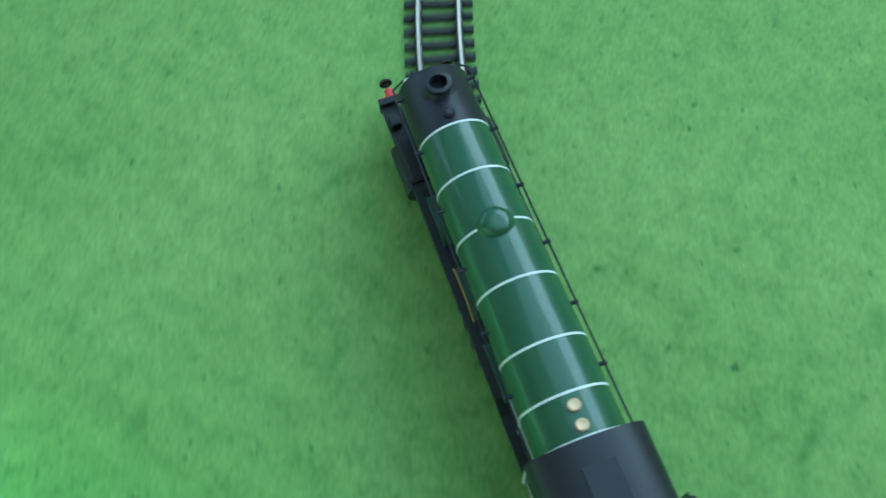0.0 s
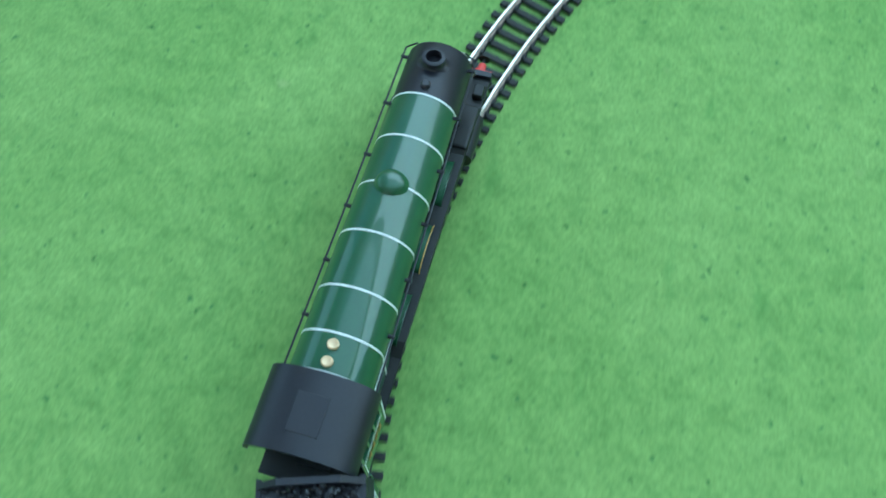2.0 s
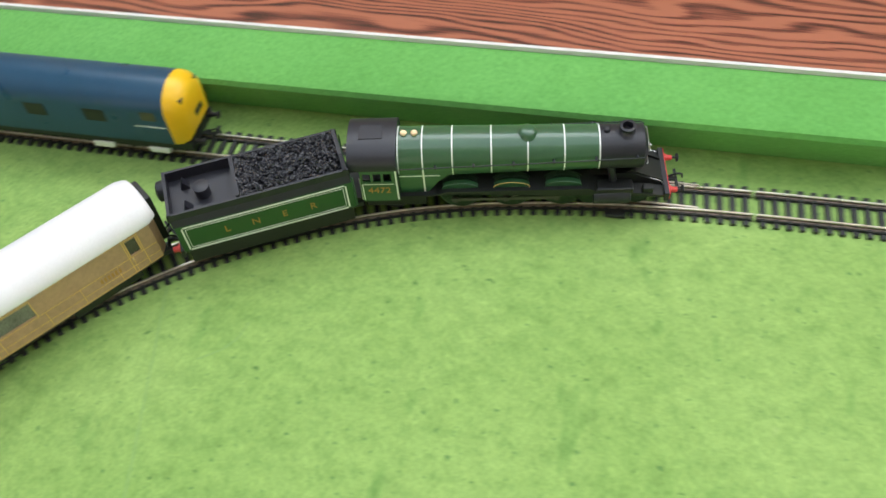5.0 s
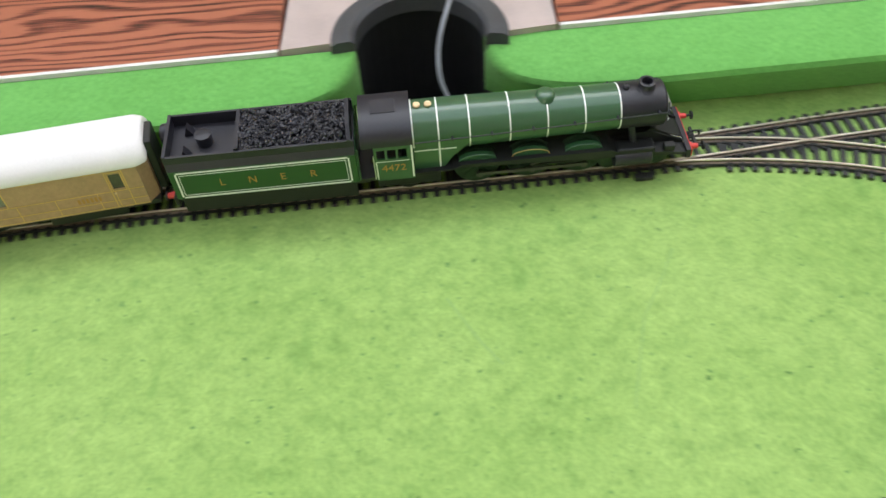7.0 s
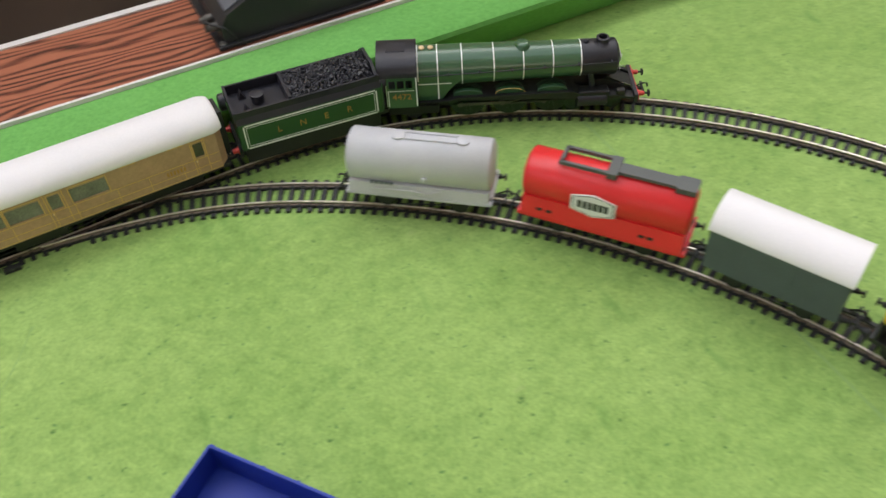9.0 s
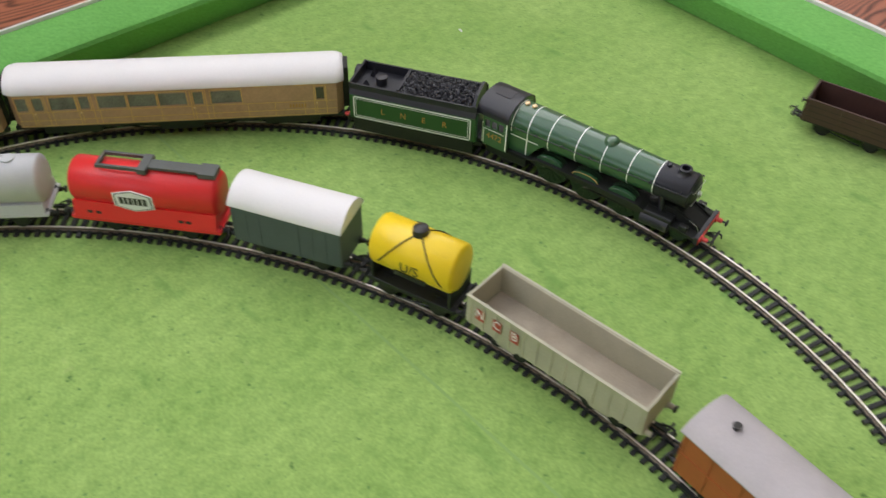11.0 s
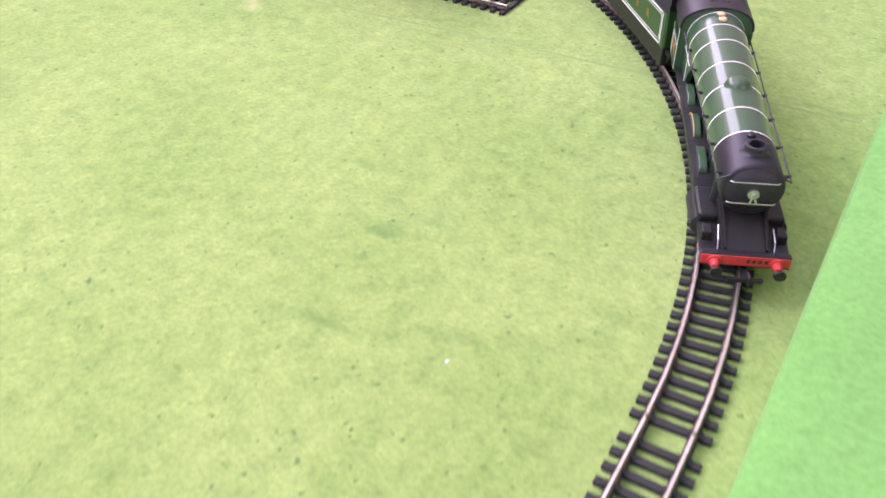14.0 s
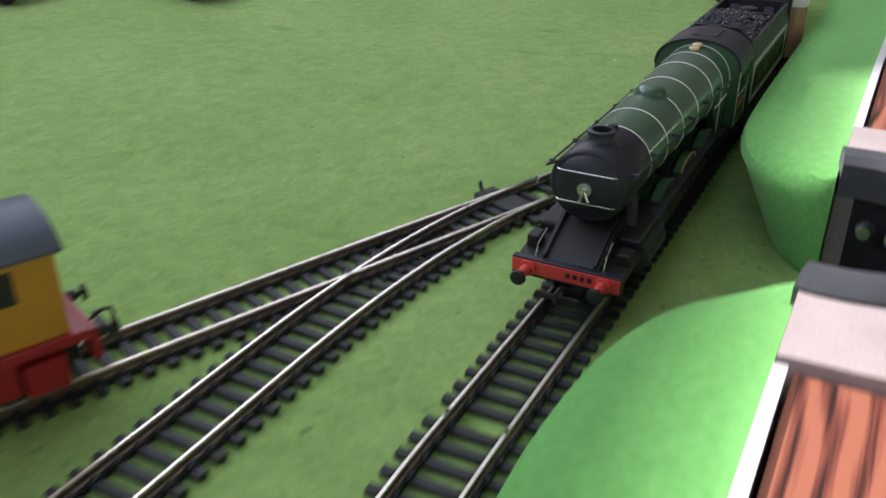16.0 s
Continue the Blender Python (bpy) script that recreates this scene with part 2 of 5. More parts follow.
PLASTER = mat("wall_plaster", (0.38, 0.355, 0.31), 0.9, coarse=4, fine=80, vary=0.05)
BEIGE_WALL = mat("beige_wall", (0.62, 0.47, 0.30), 0.9, coarse=4, fine=80, vary=0.05)
CARPET = mat("beige_carpet", (0.52, 0.40, 0.27), 0.95, coarse=8, fine=400, vary=0.1, bump=0.3)
DARK_WOOD = mat("dark_stained_wood", (0.035, 0.022, 0.016), 0.5, vary=0.3, coarse=12)
DECAL_WHITE = mat("decal_white", (0.80, 0.80, 0.80), 0.4, vary=0.03)
DECAL_BLACK = mat("decal_black", (0.02, 0.02, 0.02), 0.4)
PENCIL = mat("pencil_line", (0.18, 0.30, 0.095), 0.95, vary=0.3, coarse=150, dirt=(0.235, 0.38, 0.11))
DECAL_RED = mat("decal_red", (0.42, 0.06, 0.04), 0.5)


# ---------------------------------------------------------------- mesh helpers (millimetres inside a bmesh)
MM = 0.001


def part(name, bm, material, parent=None, label="", smooth=False, m=None, scale=MM):
    """Links a bmesh as one mesh object, under a thing or a part."""
    bmesh.ops.recalc_face_normals(bm, faces=bm.faces)
    me = bpy.data.meshes.new(name)
    for v in bm.verts:
        v.co *= scale
    bm.to_mesh(me)
    bm.free()
    me.materials.append(material)
    if smooth:
        for p in me.polygons:
            p.use_smooth = True
        me.set_sharp_from_angle(angle=radians(40))
    ob = new(name, me)
    if m is not None:
        ob.matrix_world = m
    if parent is not None:
        ob.parent = parent
    if label:
        ob["label"] = label
    return ob


def again(ob, parent, m):
    """The same mesh once more under a parent, at a pose in its space."""
    o = new(ob.name.split(".")[0], ob.data)
    o.parent, o.matrix_basis = parent, m
    if "label" in ob:
        o["label"] = ob["label"]
    return o


def box(x0, x1, y0, y1, z0, z1, bevel=0.0, bm=None):
    bm = bm or bmesh.new()
    vs = [bm.verts.new((x, y, z)) for x in (x0, x1) for y in (y0, y1) for z in (z0, z1)]
    fs = [bm.faces.new([vs[i] for i in f]) for f in ((0, 1, 3, 2), (4, 6, 7, 5), (0, 4, 5, 1), (2, 3, 7, 6), (0, 2, 6, 4), (1, 5, 7, 3))]
    if bevel:
        es = {e for f in fs for e in f.edges}
        bmesh.ops.bevel(bm, geom=list(es), offset=bevel, segments=2, affect="EDGES", profile=0.5)
    return bm


def tube(p, q, r, seg=16, r2=None, bm=None, cap=True):
    """A cylinder or cone from p to q."""
    bm = bm or bmesh.new()
    p, q = Vector(p), Vector(q)
    d = q - p
    m = Matrix.Translation((p + q) / 2) @ d.to_track_quat("Z", "Y").to_matrix().to_4x4()
    bmesh.ops.create_cone(bm, cap_ends=cap, segments=seg, radius1=r, radius2=r if r2 is None else r2, depth=d.length, matrix=m)
    return bm


def lathe(profile, seg=32, axis="X", at=(0, 0, 0), bm=None):
    """Turns (along, radius) pairs about an axis."""
    bm = bm or bmesh.new()
    rings = []
    for a, r in profile:
        ring = []
        for i in range(seg):
            c, s = math.cos(2 * math.pi * i / seg) * r, math.sin(2 * math.pi * i / seg) * r
            ring.append(bm.verts.new(Vector(at) + Vector({"X": (a, c, s), "Y": (c, a, s), "Z": (c, s, a)}[axis])))
        rings.append(ring)
    for u, v in zip(rings, rings[1:]):
        for i in range(seg):
            bm.faces.new((u[i], u[(i + 1) % seg], v[(i + 1) % seg], v[i]))
    bm.faces.new(rings[0]), bm.faces.new(rings[-1])
    return bm


def prism(poly, a0, a1, axis="X", bm=None):
    """Extrudes a closed outline along an axis: (y, z) along X, (x, z) along Y, (x, y) along Z."""
    bm = bm or bmesh.new()

    def v(p, a):
        return bm.verts.new({"X": (a, p[0], p[1]), "Y": (p[0], a, p[1]), "Z": (p[0], p[1], a)}[axis])

    lo, hi = [v(p, a0) for p in poly], [v(p, a1) for p in poly]
    bm.faces.new(lo), bm.faces.new(hi)
    n = len(poly)
    for i in range(n):
        bm.faces.new((lo[i], lo[(i + 1) % n], hi[(i + 1) % n], hi[i]))
    return bm


def wire(points, r, seg=6, bm=None):
    """A thin round rod through points."""
    bm = bm or bmesh.new()
    for p, q in zip(points, points[1:]):
        tube(p, q, r, seg, bm=bm)
    return bm


def roof_profile(w, z0, rise, thick, n=14, lip=0.0):
    """An arched roof's cross-section."""
    top = [(-w / 2 + w * i / n, z0 + rise * (1 - (2 * i / n - 1) ** 2) ** 0.75) for i in range(n + 1)]
    return [(-w / 2, z0 - thick - lip)] + top + [(w / 2, z0 - thick - lip)]


def lettering(name, text, size, material, parent, m, label=""):
    """Flat letters in the built-in font, as a mesh."""
    cu = bpy.data.curves.new(name, "FONT")
    cu.body, cu.size, cu.extrude, cu.align_x, cu.align_y = text, size * MM, 0.00008, "CENTER", "CENTER"
    tmp = bpy.data.objects.new(name, cu)
    me = bpy.data.meshes.new_from_object(tmp)
    bpy.data.objects.remove(tmp)
    me.materials.append(material)
    ob = new(name, me)
    ob.parent, ob.matrix_basis = parent, m
    if label:
        ob["label"] = label
    return ob


def thing(name, m, label, category, group="", tall=1.08):
    ob = new(name)
    ob.empty_display_size = 0.02
    ob.matrix_world = m @ Matrix.Diagonal((1, 1.05, tall, 1))
    return tagged(ob, label, category, group)


# ---------------------------------------------------------------- lines of the track
def arc(cx, cy, r, a0, a1, n=90):
    return [(cx + r * math.cos(radians(a0 + (a1 - a0) * i / n)), cy + r * math.sin(radians(a0 + (a1 - a0) * i / n))) for i in range(n + 1)]


def bend(p, hp, q, hq, n=40):
    """A smooth curve from p, heading hp degrees, to q, heading hq."""
    d = math.dist(p, q)
    a, b = (d * math.cos(radians(hp)), d * math.sin(radians(hp))), (d * math.cos(radians(hq)), d * math.sin(radians(hq)))
    out = []
    for i in range(n + 1):
        u = i / n
        h = (2 * u**3 - 3 * u**2 + 1, u**3 - 2 * u**2 + u, -2 * u**3 + 3 * u**2, u**3 - u**2)
        out.append(tuple(h[0] * p[k] + h[1] * a[k] + h[2] * q[k] + h[3] * b[k] for k in (0, 1)))
    return out


def even(pts, step=0.002):
    """The line at even steps."""
    p = np.array([q for i, q in enumerate(pts) if i == 0 or math.dist(q, pts[i - 1]) > 1e-6])
    s = np.r_[0, np.cumsum(np.linalg.norm(np.diff(p, axis=0), axis=1))]
    u = np.arange(0, s[-1], step)
    return np.c_[np.interp(u, s, p[:, 0]), np.interp(u, s, p[:, 1])]


LEFT_C, LEFT_R, RIGHT_C, RIGHT_R = (-0.2089, -0.0104), 0.4261, (0.3249, 0.0261), 0.4351


def on(c, r, a):
    return (c[0] + r * math.cos(radians(a)), c[1] + r * math.sin(radians(a)))


TOE, EASE, NEAR_END = (0.14, 0.4405), (-0.09, 0.4289), (-0.06, -0.4078)
ENTRY = on(RIGHT_C, RIGHT_R, 78)
MAIN = even([(0.3045, -0.409)] + bend(NEAR_END, 180, on(LEFT_C, LEFT_R, 240), 150) + arc(*LEFT_C, LEFT_R, 240, 103, 100)
            + bend(on(LEFT_C, LEFT_R, 103), 13, EASE, 2.86, 30) + bend(EASE, 2.86, TOE, 2.86, 20) + bend(TOE, 2.86, ENTRY, -12, 30)
            + arc(*RIGHT_C, RIGHT_R, 78, -90, 60) + [NEAR_END])
SIDE_C, SIDE_R = (0.105, -0.055), 0.514
SIDING = even(bend(TOE, 2.86, on(SIDE_C, SIDE_R, 65), -25) + arc(*SIDE_C, SIDE_R, 65, 0) + [(0.613, -0.207)])
JOIN = (-0.19, 0.4239)
STUB = even([JOIN, (-0.95, JOIN[1] - 0.05 * (0.95 + JOIN[0]))])
FORK = (0.10, -0.366)
BRANCH = even(bend((0.27, -0.409), 180, FORK, 158.5))
SPUR = even([FORK, (-0.215, FORK[1] + 0.315 * math.tan(radians(21.5)))])
LOOP = even(bend(FORK, 158.5, (-0.06, -0.341), 180) + [(-0.20, -0.341)])


def at(line, s):
    """The point and heading on a line, s metres from its start."""
    i = min(max(s / 0.002, 0), len(line) - 1.001)
    k = int(i)
    p = line[k] * (1 - i + k) + line[k + 1] * (i - k)
    d = line[min(k + 3, len(line) - 1)] - line[max(k - 2, 0)]
    return p, math.atan2(d[1], d[0])


def standing(line, s_front, s_rear, x_front, x_rear, z=0.0058):
    """The pose of a vehicle whose pivots x_front and x_rear (mm) stand on the line."""
    a, b = at(line, s_front)[0], at(line, s_rear)[0]
    d = a - b
    h = math.atan2(d[1], d[0])
    u = x_front * MM
    return pose(a[0] - u * math.cos(h), a[1] - u * math.sin(h), z, 0, 0, math.degrees(h))


# ---------------------------------------------------------------- the table
def far_y(x):
    return 0.4615 + 0.052 * x


def near_y(x):
    if x > 0.0:
        return -0.4345 - 0.012 * max(0.0, x - 0.2)
    d = max(0.0, -0.10 - x)
    return -0.4345 - 0.165 * (math.sqrt(d * d + 0.0009) - 0.03)


POCKET_X = 0.029
FAR_POCKET, NEAR_POCKET = (POCKET_X, far_y(POCKET_X) + 0.046), (0.032, -0.4815)


def bed():
    """The cloth-covered bed, with the two middle pocket holes through it."""
    bm = bmesh.new()
    x0, x1 = -1.03, 1.09
    rim = [bm.verts.new(p) for p in ((x0, near_y(x0) - 0.1, 0), (-0.12, -0.535, 0), (x1, -0.535, 0), (x1, far_y(x1) + 0.11, 0), (x0, far_y(x0) + 0.11, 0))]
    edges = [bm.edges.new((rim[i], rim[(i + 1) % 5])) for i in range(5)]
    for c, hole in ((FAR_POCKET, 0.043), ((NEAR_POCKET[0], NEAR_POCKET[1] - 0.005), 0.037)):
        ring = []
        for i in range(40):
            a = 2 * math.pi * i / 40
            y = c[1] + hole * math.sin(a)
            ring.append(bm.verts.new((c[0] + hole * math.cos(a), y, 0)))
        edges += [bm.edges.new((ring[i], ring[(i + 1) % 40])) for i in range(40)]
    bmesh.ops.triangle_fill(bm, use_beauty=True, use_dissolve=False, edges=edges)
    r = bmesh.ops.extrude_face_region(bm, geom=bm.faces[:])
    for v in [g for g in r["geom"] if isinstance(g, bmesh.types.BMVert)]:
        v.co.z -= 0.03
    ob = part("table_bed", bm, BAIZE, scale=1)
    return tagged(ob, "worn green baize table bed with dark specks", "table bed", kind="structure")


def cushion(name, nose, back, label):
    """A cloth-covered rubber cushion between a nose line and a back line."""
    bm = bmesh.new()
    rows = []
    for n, b in zip(nose, back):
        n, b = Vector((*n, 0)), Vector((*b, 0))
        d = b - n
        u = d.normalized() if d.length > 1e-6 else Vector((0, 1, 0))
        pts = [(n + u * min(0.014, d.length * 0.8), 0.001), (n + u * min(0.0135, d.length * 0.79), 0.003), (n + u * min(0.0022, d.length * 0.3), 0.0265), (n, 0.0305), (n + u * min(0.0012, d.length * 0.3), 0.0340),
               (n + u * min(0.006, d.length * 0.5), 0.0365), (n + d * 0.5, 0.0385), (b, 0.0405), (b, 0.001)]
        rows.append([bm.verts.new((p.x, p.y, z)) for p, z in pts])
    for r, q in zip(rows, rows[1:]):
        for i in range(9):
            bm.faces.new((r[i], r[(i + 1) % 9], q[(i + 1) % 9], q[i]))
    bm.faces.new(rows[0]), bm.faces.new(rows[-1])
    ob = part(name, bm, CUSHION_CLOTH, smooth=True, scale=1)
    return tagged(ob, label, "cushion", kind="structure")


def long_side(y_of, sgn, x_from, x_to, pocket_x, name, deep=0.044):
    """Two cushions of a long side, rounded off into the middle pocket."""
    for side in (-1, 1):
        nose, back = [], []
        end = x_from if side < 0 else x_to
        lip = pocket_x + side * 0.125
        for i in range(25):
            x = end + (lip - end) * i / 24
            nose.append((x, y_of(x))), back.append((x, y_of(x) + sgn * deep))
        for i in range(1, 13):
            a = i / 12 * math.pi / 2
            x = lip - side * 0.087 * math.sin(a)
            nose.append((x, y_of(x) + sgn * (deep - 0.0005) * (1 - math.cos(a)) ** 1.25)), back.append((x, y_of(x) + sgn * deep))
        cushion(name, nose, back, "green cloth cushion curving into the middle pocket")


def short_side(x, sgn, y0, y1, name):
    ys = [y0 + (y1 - y0) * i / 6 for i in range(7)]
    nose = [(x, y) for y in ys]
    nose[0], nose[-1] = (x + sgn * 0.03, y0), (x + sgn * 0.03, y1)
    cushion(name, nose, [(x + sgn * 0.05, y) for y in ys], "green cloth cushion at the table's end")


def strip(name, line_a, line_b, z0, z1, material, label, category, bevel=0.0):
    """A straight bar between two plan lines, as one piece of the table's edge."""
    bm = prism([*line_a, *reversed(line_b)], z0, z1, "Z")
    ob = part(name, bm, material, scale=1)
    return tagged(ob, label, category, kind="structure")


def pocket(c, y_of, sgn, name, deep=0.0445):
    """Black throat, rubber ring and the two-sided grey cover of a middle pocket."""
    x0, x1 = c[0] - 0.082, c[0] + 0.081
    ob = new(name)
    tagged(ob, "black middle pocket with rubber ring and grey plastic cover", "pocket", kind="structure")
    bm = bmesh.new()
    n = 36
    rows = []
    for z, r in ((0.0400, 0.0415), (0.0, 0.0425), (-0.07, 0.040)):
        rows.append([bm.verts.new((c[0] + r * math.cos(2 * math.pi * i / n), c[1] + sgn * r * math.sin(2 * math.pi * i / n), z)) for i in range(n)])
    for k, (a, b) in enumerate(zip(rows, rows[1:])):
        for i in range(n):
            if k == 1 or i < n // 2:
                bm.faces.new((a[i], a[(i + 1) % n], b[(i + 1) % n], b[i]))
    bm.faces.new(rows[-1])
    part("throat", bm, POCKET_BLACK, ob, scale=1)
    bm = bmesh.new()
    prof = [(0.0385, 0.034), (0.0385, 0.045), (0.041, 0.0475), (0.049, 0.0475), (0.0525, 0.0455), (0.0525, 0.034)]
    rows = []
    for i in range(31):
        a = radians(-8 + 196 * i / 30)
        rows.append([bm.verts.new((c[0] + r * math.cos(a), c[1] + sgn * r * math.sin(a), z)) for r, z in prof])
    for a, b in zip(rows, rows[1:]):
        for i in range(6):
            bm.faces.new((a[i], a[(i + 1) % 6], b[(i + 1) % 6], b[i]))
    bm.faces.new(rows[0]), bm.faces.new(rows[-1])
    part("rubber_ring", bm, RUBBER, ob, "dark grey moulded rubber ring", smooth=True, scale=1)
    for a in (8, 22, 158, 172) if sgn < 0 else ():
        bm = bmesh.new()
        x, y = c[0] + 0.039 * math.cos(radians(a)), c[1] + sgn * 0.039 * math.sin(radians(a))
        tube((x, y, 0.024), (x - 0.004 * math.cos(radians(a)), y - 0.004 * sgn * math.sin(radians(a)), 0.024), 0.0034, 10, 0.0022, bm)
        part("rivet", bm, STEEL, ob, "dull steel rivet in the throat", smooth=True, scale=1)
    for side in (-1, 1):
        xe = x0 if side < 0 else x1
        poly = [(xe, y_of(xe) + sgn * deep), (c[0] + side * 0.046, y_of(c[0]) + sgn * deep)]
        for i in range(10):
            a = radians(2 + 88 * i / 9)
            poly.append((c[0] + side * 0.046 * math.cos(a), c[1] + sgn * 0.046 * math.sin(a)))
        poly += [(c[0], y_of(c[0]) + sgn * 0.148), (xe - side * 0.004, y_of(xe) + sgn * 0.148)]
        bm = prism(poly, -0.03, 0.0445, "Z")
        part("cover", bm, COVER_GREY, ob, "flat mottled grey plastic cover", scale=1)


def drawn_line(name, pts, w, label):
    """A faint line drawn on the cloth."""
    verts, faces = [], []
    for i, p in enumerate(pts):
        d = Vector(pts[min(i + 1, len(pts) - 1)]) - Vector(pts[max(i - 1, 0)])
        n = Vector((-d.y, d.x)).normalized() * w * 0.65
        verts += [(p[0] + n.x, p[1] + n.y, 0.00018), (p[0] - n.x, p[1] - n.y, 0.00018)]
    for i in range(len(pts) - 1):
        faces.append((2 * i, 2 * i + 1, 2 * i + 3, 2 * i + 2))
    me = bpy.data.meshes.new(name)
    me.from_pydata(verts, [], faces)
    me.materials.append(PENCIL)
    tagged(new(name, me), label, "line", kind="structure")


def table():
    bed()
    drawn_line("baulk_line", [(0.5725, -0.43), (0.566, -0.24), (0.558, -0.10), (0.549, 0.10), (0.540, 0.30), (0.532, 0.47)], 0.0016, "faint straight line drawn across the cloth")
    drawn_line("pencil_mark", [(-0.476, 0.305), (-0.461, 0.2527), (-0.4456, 0.1986), (-0.43, 0.14)], 0.0009, "faint line drawn on the cloth")
    drawn_line("stray_thread", [(-0.4195, 0.2895), (-0.4215, 0.279), (-0.427, 0.2705), (-0.438, 0.262)], 0.0007, "dark stray thread on the cloth")
    drawn_line("pencil_mark", [(0.036, 0.350), (0.0427, 0.3382), (0.052, 0.322), (0.0616, 0.3087)], 0.0009, "faint line drawn on the cloth")
    drawn_line("pencil_mark", [(0.1567, 0.3734), (0.146, 0.352), (0.134, 0.3316), (0.1209, 0.2818)], 0.0007, "faint line drawn on the cloth")
    long_side(far_y, 1, -0.93, 1.0, POCKET_X, "cushion_north")
    long_side(near_y, -1, -0.93, 1.0, NEAR_POCKET[0], "cushion_south", 0.0405)
    short_side(1.005, 1, -0.40, 0.47, "cushion_east")
    short_side(-0.945, -1, -0.535, 0.385, "cushion_west")
    pocket(FAR_POCKET, far_y, 1, "pocket_1")
    pocket(NEAR_POCKET, near_y, -1, "pocket_2", 0.041)
    for y_of, sgn, c, n in ((far_y, 1, FAR_POCKET, "north"), (near_y, -1, NEAR_POCKET, "south")):
        cut = 0.0035 if sgn < 0 else 0.0
        for xa, xb in ((-1.0, c[0] - 0.084), (c[0] + 0.083, 1.06)):
            def line(d):
                return [(xa + (xb - xa) * i / 20, y_of(xa + (xb - xa) * i / 20) + sgn * d) for i in range(21)]
            strip(f"trim_{n}", line(0.0442 - cut), line(0.0438 if sgn < 0 else 0.0468), 0.0, 0.0435, WHITE_TRIM, "thin white plastic strip behind the cushion", "trim")
            strip(f"table_rail_{n}", line(0.0450 if sgn < 0 else 0.0470), line(0.136), -0.03, 0.0420, ROSEWOOD, "rosewood-figured laminate table rail", "table rail")
            strip(f"edge_trim_{n}", line(0.1362), line(0.1425), -0.06, 0.0432, WHITE_TRIM, "white plastic edging along the rail", "trim")
            strip(f"table_apron_{n}", line(0.120), line(0.140), -0.25, -0.062, DARK_WOOD, "dark table apron", "table apron")
    for x, sgn, n in ((1.005, 1, "east"), (-0.945, -1, "west")):
        def bar(d, y0=-0.43 if x > 0 else -0.575, y1=0.50 if x > 0 else 0.425):
            return [(x + sgn * d, y0), (x + sgn * d, y1)]
        strip(f"trim_{n}", bar(0.0502), bar(0.0545), 0.0, 0.0435, WHITE_TRIM, "thin white plastic strip behind the cushion", "trim")
        strip(f"table_rail_{n}", bar(0.0547), bar(0.142), -0.03, 0.0420, ROSEWOOD, "rosewood-figured laminate table rail", "table rail")
        strip(f"edge_trim_{n}", bar(0.1422), bar(0.1485), -0.06, 0.0432, WHITE_TRIM, "white plastic edging along the rail", "trim")
    for x in (-0.85, 0.95):
        for y in (-0.40, 0.40):
            bm = box(x - 0.05, x + 0.05, y - 0.05, y + 0.05, -0.80, -0.031, 0.006)
            tagged(part("table_leg", bm, DARK_WOOD, scale=1), "square dark wooden table leg", "table leg", kind="structure")


def room():
    """Plain walls, floor and ceiling that close the place, with daylight openings; the overhead one is added."""
    def slab(name, x0, x1, y0, y1, z0, z1, m, label, cat):
        tagged(part(name, box(x0, x1, y0, y1, z0, z1), m, scale=1), label, cat, kind="structure")

    slab("floor", -2.7, 2.7, -2.3, 1.0, -0.9, -0.8, CARPET, "plain beige carpet floor", "floor")
    slab("wall_south", -2.7, 2.7, -2.3, -2.2, -0.8, 1.8, PLASTER, "plain pale plaster wall", "wall")
    slab("wall_east", 2.6, 2.7, -2.2, 0.9, -0.8, 1.8, PLASTER, "plain pale plaster wall", "wall")
    slab("wall_north", -2.7, 2.7, 0.9, 1.0, -0.8, 0.7705, BEIGE_WALL, "plain beige wall under the high window", "wall")
    slab("wall_north_head", -2.7, 2.7, 0.9, 1.0, 1.70, 1.8, BEIGE_WALL, "plain beige wall over the window", "wall")
    slab("wall_west", -2.7, -2.6, -2.2, 0.9, -0.8, 0.45, PLASTER, "plain pale plaster wall under the window", "wall")
    slab("wall_west_head", -2.7, -2.6, -2.2, 0.9, 1.45, 1.8, PLASTER, "plain pale plaster wall over the window", "wall")
    slab("wall_west_pier", -2.7, -2.6, -2.2, -1.1, 0.45, 1.45, PLASTER, "plain pale plaster wall beside the window", "wall")
    # The gap between the ceiling slabs is added to hold the overhead fill lamp.
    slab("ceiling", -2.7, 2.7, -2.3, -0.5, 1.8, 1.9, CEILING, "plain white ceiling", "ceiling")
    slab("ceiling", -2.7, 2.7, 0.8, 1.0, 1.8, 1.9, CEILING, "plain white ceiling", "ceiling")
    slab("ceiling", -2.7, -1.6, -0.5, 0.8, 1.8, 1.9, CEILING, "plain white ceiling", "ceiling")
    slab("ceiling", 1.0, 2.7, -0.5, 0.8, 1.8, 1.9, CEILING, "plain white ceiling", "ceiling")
    # Unseen slab, added to end the sun patch on the south side near x = 0.2.
    slab("sun_block", 0.46, 3.2, 1.5, 1.6, -0.9, 3.4, BEIGE_WALL, "unseen slab added outside to keep the sun off the eastern cushion", "wall")
    # Added slab: its dark colour stands for the shadow beyond the north rail.
    slab("bench", -0.9, 1.0, 0.66, 0.896, -0.80, -0.06, DARK_WOOD, "dark stained wooden bench beside the table", "bench")


# ---------------------------------------------------------------- track
GAUGE = 0.0087


WEB = [(-0.0017, 0.0003), (-0.0017, 0.0020), (0.0017, 0.0020), (0.0017, 0.0003)]


